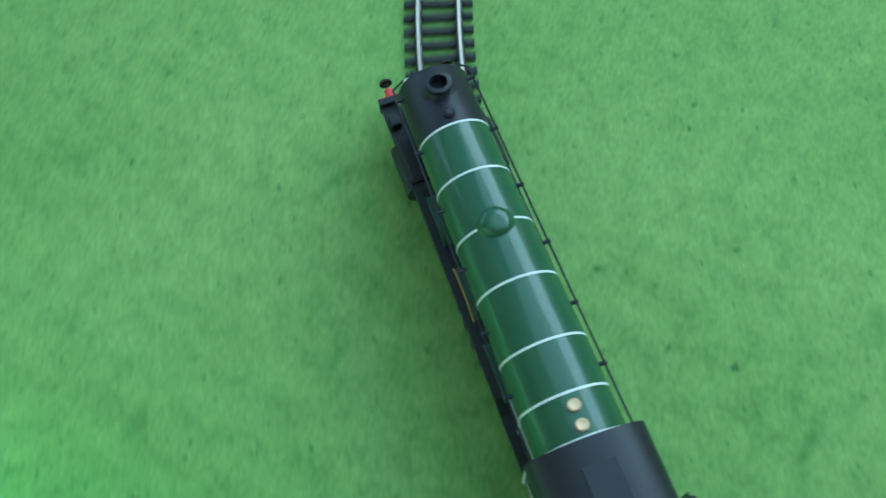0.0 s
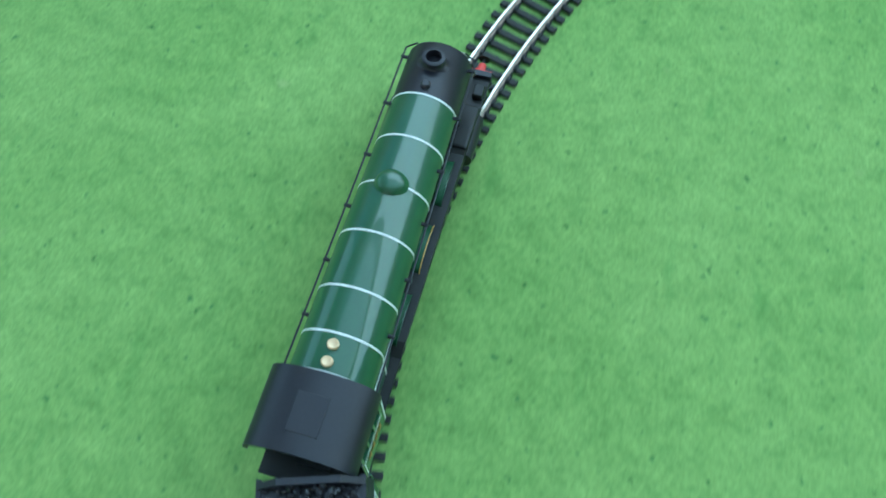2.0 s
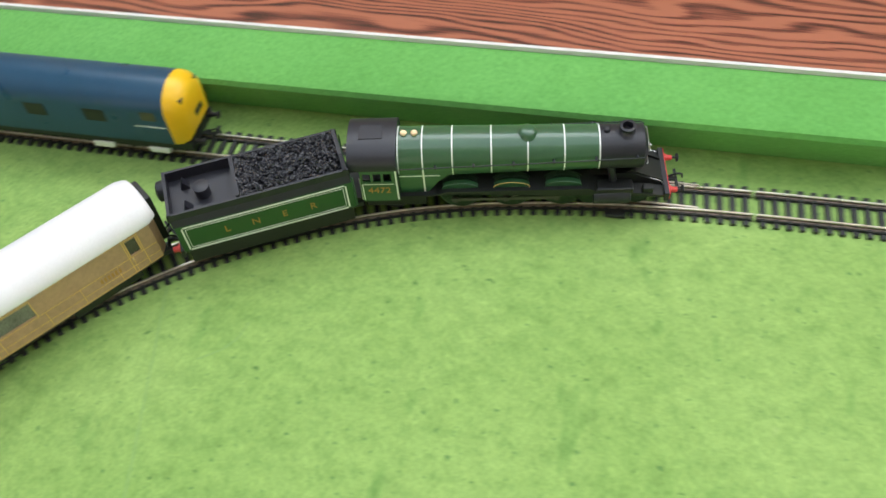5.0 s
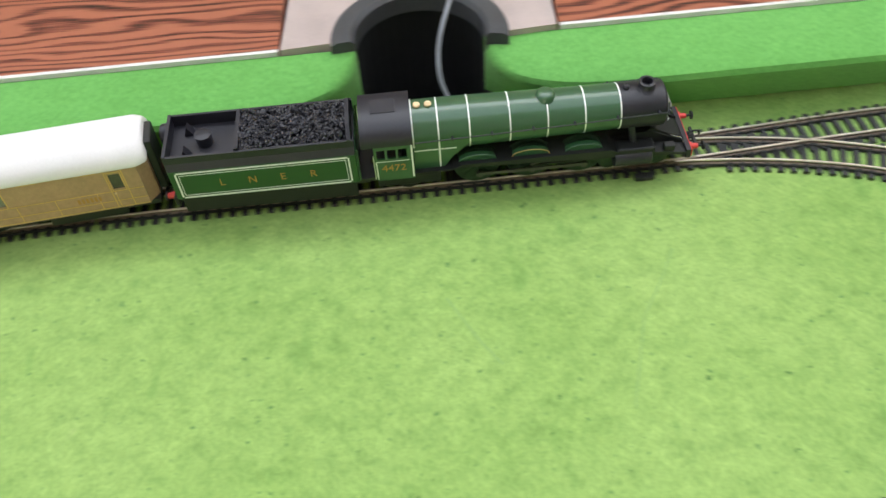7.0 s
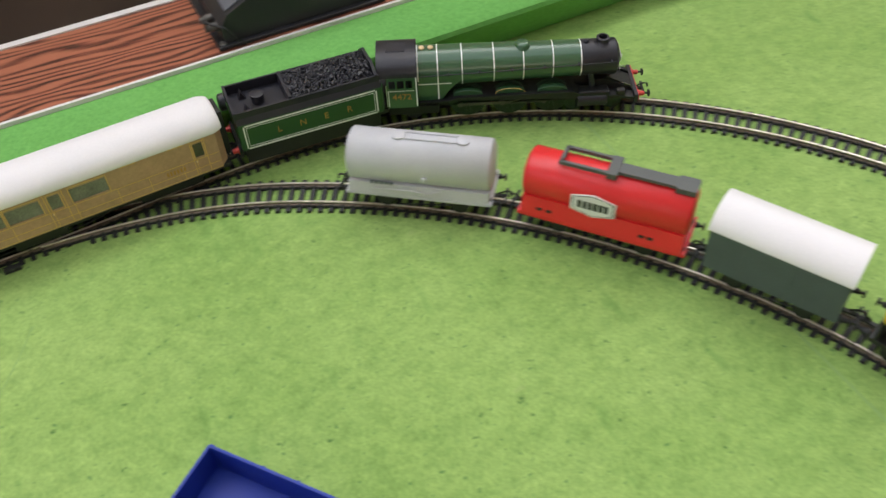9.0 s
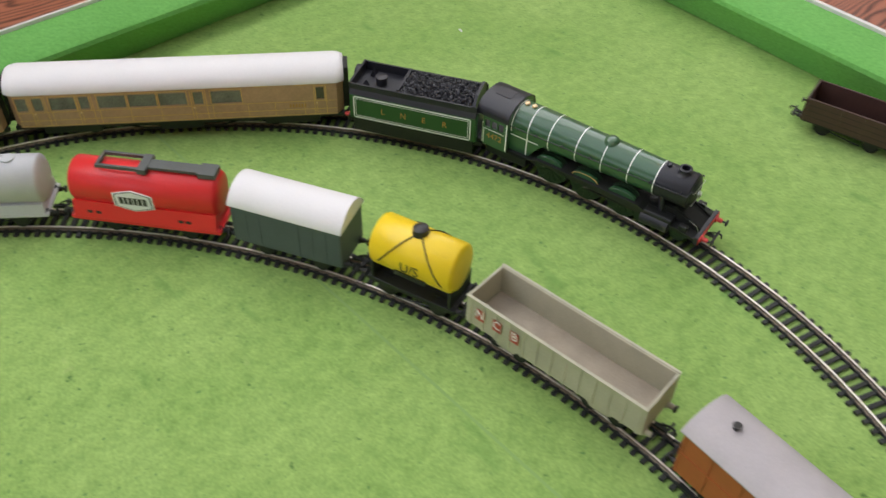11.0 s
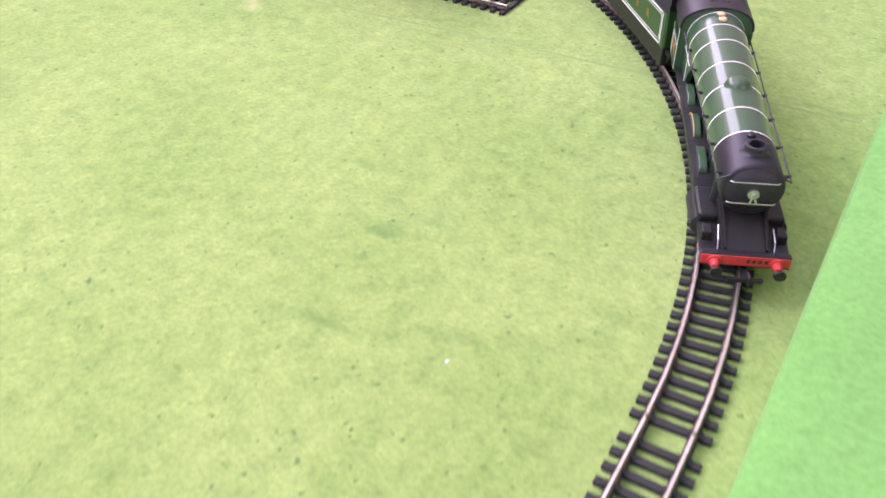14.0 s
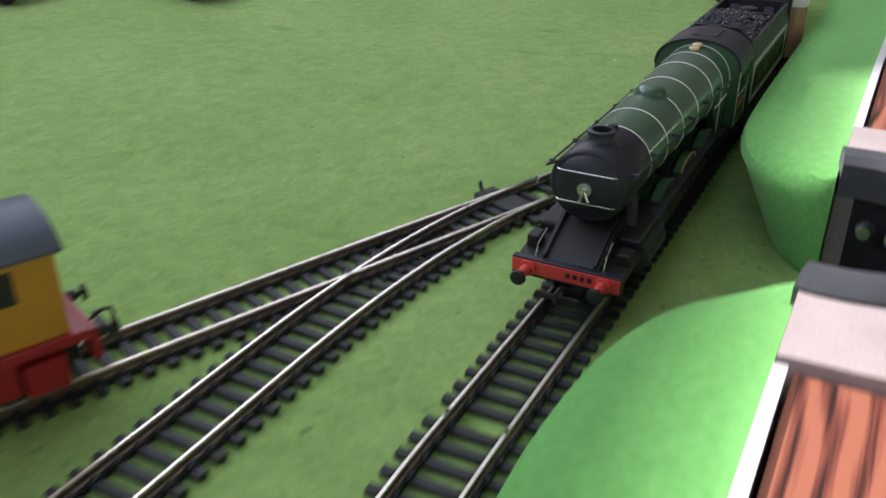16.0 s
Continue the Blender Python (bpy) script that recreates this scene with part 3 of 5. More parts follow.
def rail_mesh(line, off, lo=0, hi=None, prof=None):
    pts = line[lo:hi]
    d = np.gradient(pts, axis=0)
    d /= np.linalg.norm(d, axis=1)[:, None]
    nrm = np.c_[-d[:, 1], d[:, 0]]
    web = prof is not None
    prof = prof or [(-0.0012, 0.0022), (-0.0012, 0.0027), (-0.0004, 0.0030), (-0.0004, 0.0042), (-0.0006, 0.0044), (-0.0006, 0.0050), (-0.0004, 0.0052),
            (0.0004, 0.0052), (0.0006, 0.0050), (0.0006, 0.0044), (0.0004, 0.0042), (0.0004, 0.0030), (0.0012, 0.0027), (0.0012, 0.0022)]
    sel = list(range(0, len(pts), 4))
    if sel[-1] != len(pts) - 1:
        sel.append(len(pts) - 1)
    verts, faces = [], []
    for i in sel:
        for o, z in prof:
            q = pts[i] + nrm[i] * (off + o)
            verts.append((q[0], q[1], z))
    n = len(prof)
    for k in range(len(sel) - 1):
        for j in range(n):
            a, b = k * n + j, k * n + (j + 1) % n
            faces.append((a, b, b + n, a + n))
    faces += [tuple(range(n)), tuple(range((len(sel) - 1) * n, len(sel) * n))]
    me = bpy.data.meshes.new("web" if web else "rail")
    me.from_pydata(verts, [], faces)
    me.materials.append(SLEEPER if web else RAIL)
    if not web:
        me.materials.append(RAIL_SIDE)
        for k in range(len(sel) - 1):
            for j in (0, 1, 2, 3, 9, 10, 11, 12, 13):
                me.polygons[k * n + j].material_index = 1
    return me


def sleeper_shape():
    """A moulded sleeper with its rail chairs."""
    bm = box(-1.6, 1.6, -14.8, 14.8, 0.1, 2.2, 0.25)
    for y in (-8.7, 8.7):
        for e in (-1, 1):
            box(-1.2, 1.2, y + e * 1.8 - 0.8, y + e * 1.8 + 0.8, 2.2, 3.0, bm=bm)
    for v in bm.verts:
        v.co *= MM
    me = bpy.data.meshes.new("sleeper")
    bm.to_mesh(me)
    bm.free()
    me.materials.append(SLEEPER)
    return me


SLEEPER_MESH = sleeper_shape()
PITCH = 0.0072
LAID = []


def track(name, line, lo, hi, label):
    """Rails and sleepers along a line from lo to hi metres."""
    ob = new(name)
    tagged(ob, label, "model railway track", kind="structure")
    a, b = int(lo / 0.002), int(hi / 0.002)
    for off in (GAUGE, -GAUGE):
        r = new("rail", rail_mesh(line, off, a, b))
        r.parent = ob
        w = new("web", rail_mesh(line, off, a, b, WEB))
        w.parent = ob
    s = lo + 0.002
    while s < hi - 0.001:
        p, h = at(line, s)
        if not any(math.dist(p, q) < 0.0052 for q in LAID):
            o = new("sleeper", SLEEPER_MESH)
            o.parent, o.matrix_basis = ob, pose(p[0], p[1], 0, 0, 0, math.degrees(h) + random.uniform(-0.6, 0.6))
            LAID.append(p)
        s += PITCH
    return ob


def point_motor(p, h, name="point_lever"):
    """The black tie bar box beside a turnout's blades."""
    t = thing(name, pose(p[0], p[1], 0, 0, 0, h), "black plastic point lever housing beside the turnout", "point lever")
    part("housing", box(-6.5, 6.5, -6.5, 6.5, 0.2, 2.9, 0.4), SLEEPER, t)
    for s in (-1, 1):
        part("lug", box(-5.5, 5.5, *sorted((s * 13.5, s * 17.5)), 0.2, 2.9, 0.4), SLEEPER, t)
    part("lever", wire([(0, -17, 2), (0, -19, 3), (0, -19.5, 5.5)], 0.8), SLEEPER, t)
    return t


def track_length(line):
    return (len(line) - 1) * 0.002


# ---------------------------------------------------------------- rolling stock
def wheelset(parent, x, r, material=CHASSIS, gauge=8.2, spokes=0, name="wheel"):
    """Two flanged wheels on an axle."""
    out = []
    for s in (-1, 1):
        bm = lathe([(-1.6, r * 0.25), (-1.6, r * 0.55), (-1.2, r * 0.86), (-1.6, r), (0.9, r), (1.0, r + 0.8), (1.6, r + 0.8), (1.6, r * 0.3)], 24, "Y", (0, 0, 0))
        for v in bm.verts:
            v.co.y *= -s
        if spokes:
            tube((r * 0.45, s * 1.4, 0), (r * 0.45, s * 3.4, 0), 0.9, 8, bm=bm)
        w = part(name, bm, material, parent, smooth=True)
        w.matrix_basis = pose(x * MM, s * gauge * MM, r * MM)
        if spokes:
            first = part("spoke", tube((1, s * 1.75, 0), (r * 0.88, s * 1.75, 0), 0.55, 6, 0.4), material, w)
            for k in range(1, spokes):
                again(first, w, pose(0, 0, 0, 0, 360 * k / spokes, 0))
        out.append(w)
    part("axle", tube((x, -gauge, r), (x, gauge, r), 1.0, 8), CHASSIS, parent)
    return out


def buffers(parent, x, y, z, sgn, shank=BUFFER_RED, head=STEEL, length=8.0):
    for s in (-1, 1):
        b = part("buffer", lathe([(0, 2.6), (0.8 * sgn, 2.6), (1.0 * sgn, 1.7), (4.2 * sgn, 1.5), (4.6 * sgn, 1.1)], 12, "X", (x, s * y, z)), shank, parent, smooth=True)
        part("buffer_head", lathe([(4.2 * sgn, 0.7), ((length - 1.0) * sgn, 0.7), ((length - 0.9) * sgn, 2.4), (length * sgn, 2.3), ((length + 0.4) * sgn, 1.2)], 14, "X", (x, s * y, z)), head, b, smooth=True)


def hook(parent, x, z, sgn):
    """A tension-lock style coupling bar and hook."""
    bm = box(min(x, x + sgn * 9), max(x, x + sgn * 9), -1.2, 1.2, z - 0.7, z + 0.7)
    box(min(x + sgn * 8, x + sgn * 9.4), max(x + sgn * 8, x + sgn * 9.4), -6.5, 6.5, z - 0.8, z + 0.8, bm=bm)
    wire([(x + sgn * 4, 0.8, z + 1), (x + sgn * 9, 0.8, z + 3.4), (x + sgn * 12, 0.8, z + 3.0), (x + sgn * 12.5, 0.8, z + 0.2)], 0.6, bm=bm)
    part("coupling", bm, CHASSIS, parent)


def loco():
    t = thing("steam_locomotive", pose(0, 0, 0.0052), "apple green model steam locomotive with white boiler bands and black smokebox", "locomotive", "passenger train")
    CZ = 36.5
    # boiler, smokebox and their fittings
    part("boiler", lathe([(-126, 13.6), (-95, 13.4), (-73, 12.9), (-15, 12.0)], 48, "X", (0, 0, CZ)), LOCO_GREEN, t, "tapered glossy green boiler", smooth=True)
    part("smokebox", lathe([(-15, 12.1), (8.6, 12.1), (9.6, 11.6), (10, 10.8)], 48, "X", (0, 0, CZ)), LOCO_BLACK, t, "black smokebox", smooth=True)
    door = part("smokebox_door", lathe([(9.8, 10.2), (10.6, 9.6), (11.8, 6), (12.2, 1.6)], 36, "X", (0, 0, CZ)), LOCO_BLACK, t, smooth=True)
    part("door_dart", lathe([(12.0, 2.2), (13.2, 2.2), (13.4, 0.7), (14.4, 0.7)], 12, "X", (0, 0, CZ)), STEEL, door, "bright door dart", smooth=True)
    part("door_handle", wire([(13.6, 0, CZ), (13.8, 1.6, CZ - 3.6)], 0.4, bm=wire([(13.6, 0, CZ), (13.8, -1.0, CZ - 4.0)], 0.4)), STEEL, door)
    for z in (CZ + 5, CZ - 5.0):
        w = math.sqrt(11.0**2 - 25) - 0.8
        part("door_rail", wire([(11.4, -w, z), (12.2, -w + 1, z), (12.2, w - 1, z), (11.4, w, z)], 0.28), STEEL, door, "bright wire hand rail")
    for x in (-15.0, -34.0, -54.0, -74.0, -95.5, -112.0, -125.5):
        r = float(np.interp(x, [-123, -94, -73, -15], [13.6, 13.4, 12.9, 12.0])) + 0.12
        part("boiler_band", lathe([(x - 0.4, r - 0.3), (x - 0.4, r), (x + 0.4, r), (x + 0.4, r - 0.3)], 48, "X", (0, 0, CZ)), LINING, t, "white lining band", smooth=True)
    part("chimney", lathe([(CZ + 10.8, 6.0), (CZ + 11.8, 4.7), (CZ + 12.7, 4.0), (CZ + 14.2, 3.9), (CZ + 14.5, 4.4), (CZ + 15.3, 4.4), (CZ + 15.5, 4.1), (CZ + 15.5, 2.9), (CZ + 9.0, 2.7)], 28, "Z"), LOCO_BLACK, t, "short black chimney", smooth=True)
    part("snifting_valve", lathe([(CZ + 11.6, 1.8), (CZ + 13.2, 1.8), (CZ + 13.8, 1.2)], 14, "Z", (-11, 0, 0)), LOCO_BLACK, t, smooth=True)
    part("dome", lathe([(CZ + 11.4, 5.9), (CZ + 12.3, 5.2), (CZ + 13.3, 5.0), (CZ + 14.3, 4.4), (CZ + 15.0, 3.2), (CZ + 15.3, 1.4)], 30, "Z", (-54, 0, 0)), LOCO_GREEN, t, "low round green dome", smooth=True)
    for x in (-116.2, -122.2):
        part("safety_valve", lathe([(CZ + 12.8, 1.5), (CZ + 13.8, 1.5), (CZ + 14.0, 2.0), (CZ + 14.7, 1.9), (CZ + 15.0, 1.5), (CZ + 14.8, 0.7)], 14, "Z", (x, 0, 0)), BRASS, t, "small pale brass safety valve", smooth=True)
    # hand rails on knobs
    for s in (-1, 1):
        bm = wire([(10.5, s * 9.0, CZ + 7.2), (9.5, s * 13.2, CZ + 4.5), (-50, s * 14.0, CZ + 3.0), (-125, s * 15.2, CZ + 2.0)], 0.36)
        part("hand_rail", bm, LOCO_BLACK, t, "dark wire hand rail")
        for x in (5, -17, -40, -62, -84, -105):
            yy = float(np.interp(x, [-122, -50, 9], [15.1, 14.0, 13.2]))
            zz = float(np.interp(x, [-122, -50, 9], [CZ + 2.0, CZ + 3.0, CZ + 4.5]))
            part("rail_knob", tube((x, s * (yy - 3.0), zz - 0.4), (x, s * (yy + 0.6), zz), 0.75, 8), LOCO_BLACK, t)
    # firebox sides below the boiler, in front of the cab
    for s in (-1, 1):
        part("firebox_side", prism([(-126.0, 17.5), (-126.0, CZ), (-93, CZ), (-104, 26), (-110, 17.5)], s * 10.5, s * 13.3, "Y"), LOCO_GREEN, t, smooth=False)
        lin = box(-112.5, -111.5, *sorted((s * 13.3, s * 13.5)), 18, CZ - 1)
        box(-125.6, -103, *sorted((s * 13.3, s * 13.5)), 30.6, 31.2, bm=lin)
        part("firebox_lining", lin, LINING, t, "white lining")
    # running plate with splashers
    part("running_plate", prism([(-156, 15.0), (-156, 17.2), (-108, 17.2), (-100, 20.6), (-20, 20.6), (-13, 17.0), (10, 15.8), (23, 13.6), (23, 12.0), (8, 13.5), (-15, 15), (-100, 18.6)], -16.6, 16.6, "Y"), CHASSIS, t, "black running plate")
    for s in (-1, 1):
        for x in (-92, -63, -34):
            n = 16
            outline = [(x + 10.0 * math.cos(math.pi * i / n), 20.5 + 3.9 * math.sin(math.pi * i / n)) for i in range(n + 1)]
            sp = part("splasher", prism(outline, s * 11.0, s * 13.9, "Y"), LOCO_GREEN, t, smooth=True)
            rim = [(x + 10.1 * math.cos(math.pi * i / n), s * 14.0, 20.6 + 3.9 * math.sin(math.pi * i / n)) for i in range(n + 1)]
            part("beading", wire(rim, 0.24, 5), TEAK_GOLD if x == -63 else LOCO_GREEN, sp)
    # cab
    cw = 17.2
    for s in (-1, 1):
        y0, y1 = sorted((s * cw, s * (cw - 1.2)))
        bm = box(-147, -126.2, y0, y1, 15.4, 31.0)
        for x0, x1 in ((-147, -145.6), (-141.2, -139.9), (-135.4, -134.1), (-129.6, -126.2)):
            box(x0, x1, y0, y1, 31.0, 38.0, bm=bm)
        box(-147, -126.2, y0, y1, 37.6, 41.2, bm=bm)
        side = part("cab_side", bm, LOCO_GREEN, t, "green cab side with three small windows")
        yy = s * (cw + 0.1)
        lin = box(-127.4, -126.4, *sorted((yy, yy + s * 0.12)), 16.6, 40)
        box(-146.4, -145.8, *sorted((yy, yy + s * 0.12)), 16.6, 29.6, bm=lin)
        box(-146.4, -128.6, *sorted((yy, yy + s * 0.12)), 29.3, 29.7, bm=lin)
        part("cab_lining", lin, LINING, side, "white lining")
        lettering("number", "4472", 6.6, GOLD, side, pose(-137.0 * MM, (yy + s * 0.15) * MM, 24.4 * MM, 90, 0, 0 if s < 0 else 180), "gold running number")
        part("handrail_post", wire([(-147.4, s * cw, 17), (-147.4, s * cw, 34)], 0.35), STEEL, side)
    part("cab_front", prism([(-cw, 17)] + [(-cw, 40.5)] + [(16.6 * math.cos(a), 40.5 + 10.9 * math.sin(a) ** 0.8) for a in [math.pi * (1 - i / 12) for i in range(1, 12)]] + [(cw, 40.5), (cw, 17)], -127.4, -126.3, "X"), LOCO_GREEN, t)
    n = 22
    arcs = [(17.6 * math.cos(math.pi * (1 - i / n)), 40.2 + 12.2 * math.sin(math.pi * (1 - i / n)) ** 0.8) for i in range(n + 1)]
    inner = [(p[0] * 0.94, p[1] - 0.9) for p in reversed(arcs)]
    roof = part("cab_roof", prism(arcs + inner, -153.0, -126.0, "X"), LOCO_BLACK, t, "curved black cab roof", smooth=True)
    bm = box(-146.5, -133.5, -5.0, 5.0, 51.0, 52.48, 0.2)
    part("roof_vent", bm, LOCO_BLACK, roof)
    part("backhead", box(-132, -127.4, -12, 12, 17, 38), CHASSIS, t)
    part("cab_floor", box(-153, -123, -15, 15, 15.5, 17), CHASSIS, t)
    # front end
    part("frame_front", prism([(-6, 15), (-6, 24), (4, 24), (22.4, 15.2), (22.4, 10), (4, 10)], -9, 9, "Y"), CHASSIS, t)
    for s in (-1, 1):
        part("cylinder", lathe([(-16, 5.4), (4, 5.4), (4.8, 4.2)], 18, "X", (-1, s * 13.4, 12.4)), LOCO_BLACK, t, smooth=True)
        part("cylinder_casing", box(-16, 5, *sorted((s * 8.5, s * 16.6)), 12, 19.6, 1.2), CHASSIS, t)
        part("steam_pipe", tube((-6, s * 9.5, 19), (-8, s * 8.5, 30), 2.2, 10), LOCO_BLACK, t)
        part("front_step", box(10, 16, *sorted((s * 12, s * 16)), 13, 19, 0.6), CHASSIS, t)
        part("lamp_iron", wire([(23, s * 10.5, 14), (20.5, s * 10.5, 19), (14, s * 10.2, 21.5)], 0.25), STEEL, t, "thin bright guard wire")
        part("frame_ridge", prism([(-4, 22), (4, 25.4), (22.5, 16.8), (22.5, 13), (-4, 13)], s * 7.4, s * 8.2, "Y"), CHASSIS, t)
    part("beam_back", box(22.4, 25.2, -16.8, 16.8, 9.4, 15.6, 0.3), LOCO_BLACK, t)
    part("buffer_beam", box(25.2, 25.8, -16.6, 16.6, 10.6, 15.0, 0.1), BUFFER_RED, t, "red buffer beam")
    for y in (-3.6, -1.4, 0.8, 3.0):
        part("beam_mark", box(25.85, 25.95, y + 4, y + 5.2, 12.2, 13.8), DECAL_BLACK, t)
    buffers(t, 25.8, 11.6, 12.6, 1, BUFFER_RED, CHASSIS)
    hook(t, 23, 8.0, 1)
    # chassis, bogies, wheels and rods
    part("frame", box(-150, 12, -5.5, 5.5, 6, 19.5), CHASSIS, t)
    part("bogie_frame", box(-24, 16, -6.0, 6.0, 4, 9, 0.8), CHASSIS, t)
    part("trailing_frame", box(-147, -112, -12.4, 12.4, 5.0, 12.6, 0.8), CHASSIS, t)
    for x in (-18, 9):
        wheelset(t, x, 6.2, WHEEL_GREEN, name="bogie_wheel")
    wheelset(t, -130, 7.0, CHASSIS, name="trailing_wheel")
    drivers = [w for x in (-92, -63, -34) for w in wheelset(t, x, 12.6, WHEEL_GREEN, spokes=12, name="driving_wheel")]
    rods = []
    for s in (-1, 1):
        bm = box(-94, -32, *sorted((s * 11.2, s * 12.2)), -1.1, 1.1, 0.2)
        for x in (-92, -63, -34):
            tube((x, s * 10.8, 0), (x, s * 12.6, 0), 1.9, 12, bm=bm)
        rod = part("coupling_rod", bm, ROD, t, "dull steel coupling rod")
        rods.append(rod)
        part("slide_bar", box(-34, -17, *sorted((s * 12.6, s * 14.2)), 14.2, 15.2), CHASSIS, t)
        part("valve_gear", wire([(-63, s * 14.0, 13), (-48, s * 14.2, 18), (-30, s * 14.2, 17.5), (-16, s * 14, 16)], 0.55), ROD, t, "dull steel valve gear")
        part("connecting_rod", wire([(-63, s * 13.6, 12.6), (-14, s * 13.6, 13.0)], 0.8), CHASSIS, t)
    return t, drivers, rods


def tender():
    t = thing("tender", pose(0, 0, 0.0052), "green tender lettered in gold, white lining, heaped with coal", "tender", "passenger train")
    # x = 0 at the front sheet, running back to -96
    part("tank", box(-95, -2, -17.2, 17.2, 14.4, 33, 0.5), TENDER_GREEN, t, "green tank with panelled sides")
    part("flare", prism([(-17.2, 33), (-15.6, 36.5), (-15.6, 40.5), (-14.2, 40.5), (-14.2, 33.4), (14.2, 33.4), (14.2, 40.5), (15.6, 40.5), (15.6, 36.5), (17.2, 33)], -95, -2.5, "X"), LOCO_BLACK, t, "black coping plates")
    part("tank_top", box(-95, -58, -14.6, 14.6, 33.2, 34.4), LOCO_BLACK, t)
    part("rear_plate", box(-95.6, -94, -15.4, 15.4, 33, 41), LOCO_BLACK, t)
    part("bulkhead", box(-60.5, -58.5, -14.3, 14.3, 33.5, 41.6), LOCO_BLACK, t)
    part("front_plate", prism([(-15.5, 30), (-15.5, 41), (-9, 46), (9, 46), (15.5, 41), (15.5, 30)], -5.5, -3.5, "X"), LOCO_BLACK, t)
    part("rear_dome", lathe([(-96, 5.5), (-99.5, 5.2), (-100.5, 3.5)], 14, "X", (0, 9.5, 34)), LOCO_BLACK, t, smooth=True)
    f = part("water_filler", lathe([(34.2, 4.0), (39.0, 4.0), (39.6, 3.6)], 20, "Z", (-77, 0, 0)), LOCO_BLACK, t, "round water filler", smooth=True)
    part("filler_lid", lathe([(39.4, 4.4), (40.2, 4.4), (40.6, 3.0)], 20, "Z", (-77, 0, 0)), LOCO_BLACK, f, smooth=True)
    for s in (-1, 1):
        part("side_vent", prism([(-88, 34.4), (-83, 34.4), (-86, 39.5)], s * 6.0, s * 10.5, "Y"), LOCO_BLACK, t)
    # coal: a mound of broken lumps
    rng = random.Random(4)
    bm = box(-58.4, -5.6, -14.2, 14.2, 33.6, 39.6)
    for i in range(900):
        x, y = rng.uniform(-58.0, -5.8), rng.uniform(-14.0, 14.0)
        r = rng.uniform(0.7, 1.45)
        z = 39.8 + 3.6 * (1 - (y / 15) ** 2) * (0.55 + 0.45 * (x + 58) / 52) + rng.uniform(-0.7, 0.5)
        m = Matrix.Translation((x, y, z)) @ Euler([rng.uniform(0, 6.2) for _ in "xyz"]).to_matrix().to_4x4() @ Matrix.Diagonal((rng.uniform(0.7, 1.4), rng.uniform(0.7, 1.2), rng.uniform(0.5, 0.9), 1))
        bmesh.ops.create_icosphere(bm, subdivisions=1, radius=r, matrix=m)
    coal = part("coal", bm, COAL, t, "heap of broken black coal")
    tagged(coal, kind="stuff")
    for s in (-1, 1):
        yy, ye = s * 17.25, s * 17.4
        lin = bmesh.new()
        for x0, x1, z0, z1 in ((-91, -6.5, 31.2, 32.1), (-91, -6.5, 15.2, 16.1), (-92, -91.1, 16, 31.3), (-6.4, -5.5, 16, 31.3), (-90, -7.5, 30.0, 30.3), (-90, -7.5, 17.0, 17.3), (-90.2, -89.9, 17.2, 30.1), (-7.6, -7.3, 17.2, 30.1)):
            box(x0, x1, *sorted((yy, ye)), z0, z1, bm=lin)
        part("lining", lin, LINING, t, "white lining frame")
        for k, ch in enumerate("LNER"):
            x = (-70 + 15.2 * k) if s < 0 else (-24 - 15.2 * k)
            lettering("letter", ch, 6.0, GOLD, t, pose(x * MM, s * 17.5 * MM, 23.6 * MM, 90, 0, 0 if s < 0 else 180), "gold letter")
        part("side_frame", box(-93, -4, *sorted((s * 12, s * 15.6)), 3.6, 14.6, 0.5), CHASSIS, t)
        part("front_handrail", wire([(-1.5, s * 16.4, 15), (-1.5, s * 16.4, 35)], 0.4), LOCO_GREEN, t)
    part("underframe", box(-95, 2, -14, 14, 10.4, 13.2), CHASSIS, t)
    part("rear_beam", box(-97, -95.2, -16, 16, 9.6, 14.6), CHASSIS, t, "black rear buffer beam")
    buffers(t, -97, 11.4, 12.2, -1, BUFFER_RED, CHASSIS, 5.0)
    for x in (-14, -36, -60, -82):
        wheelset(t, x, 7.4, CHASSIS)
    hook(t, -95, 8, -1)
    return t


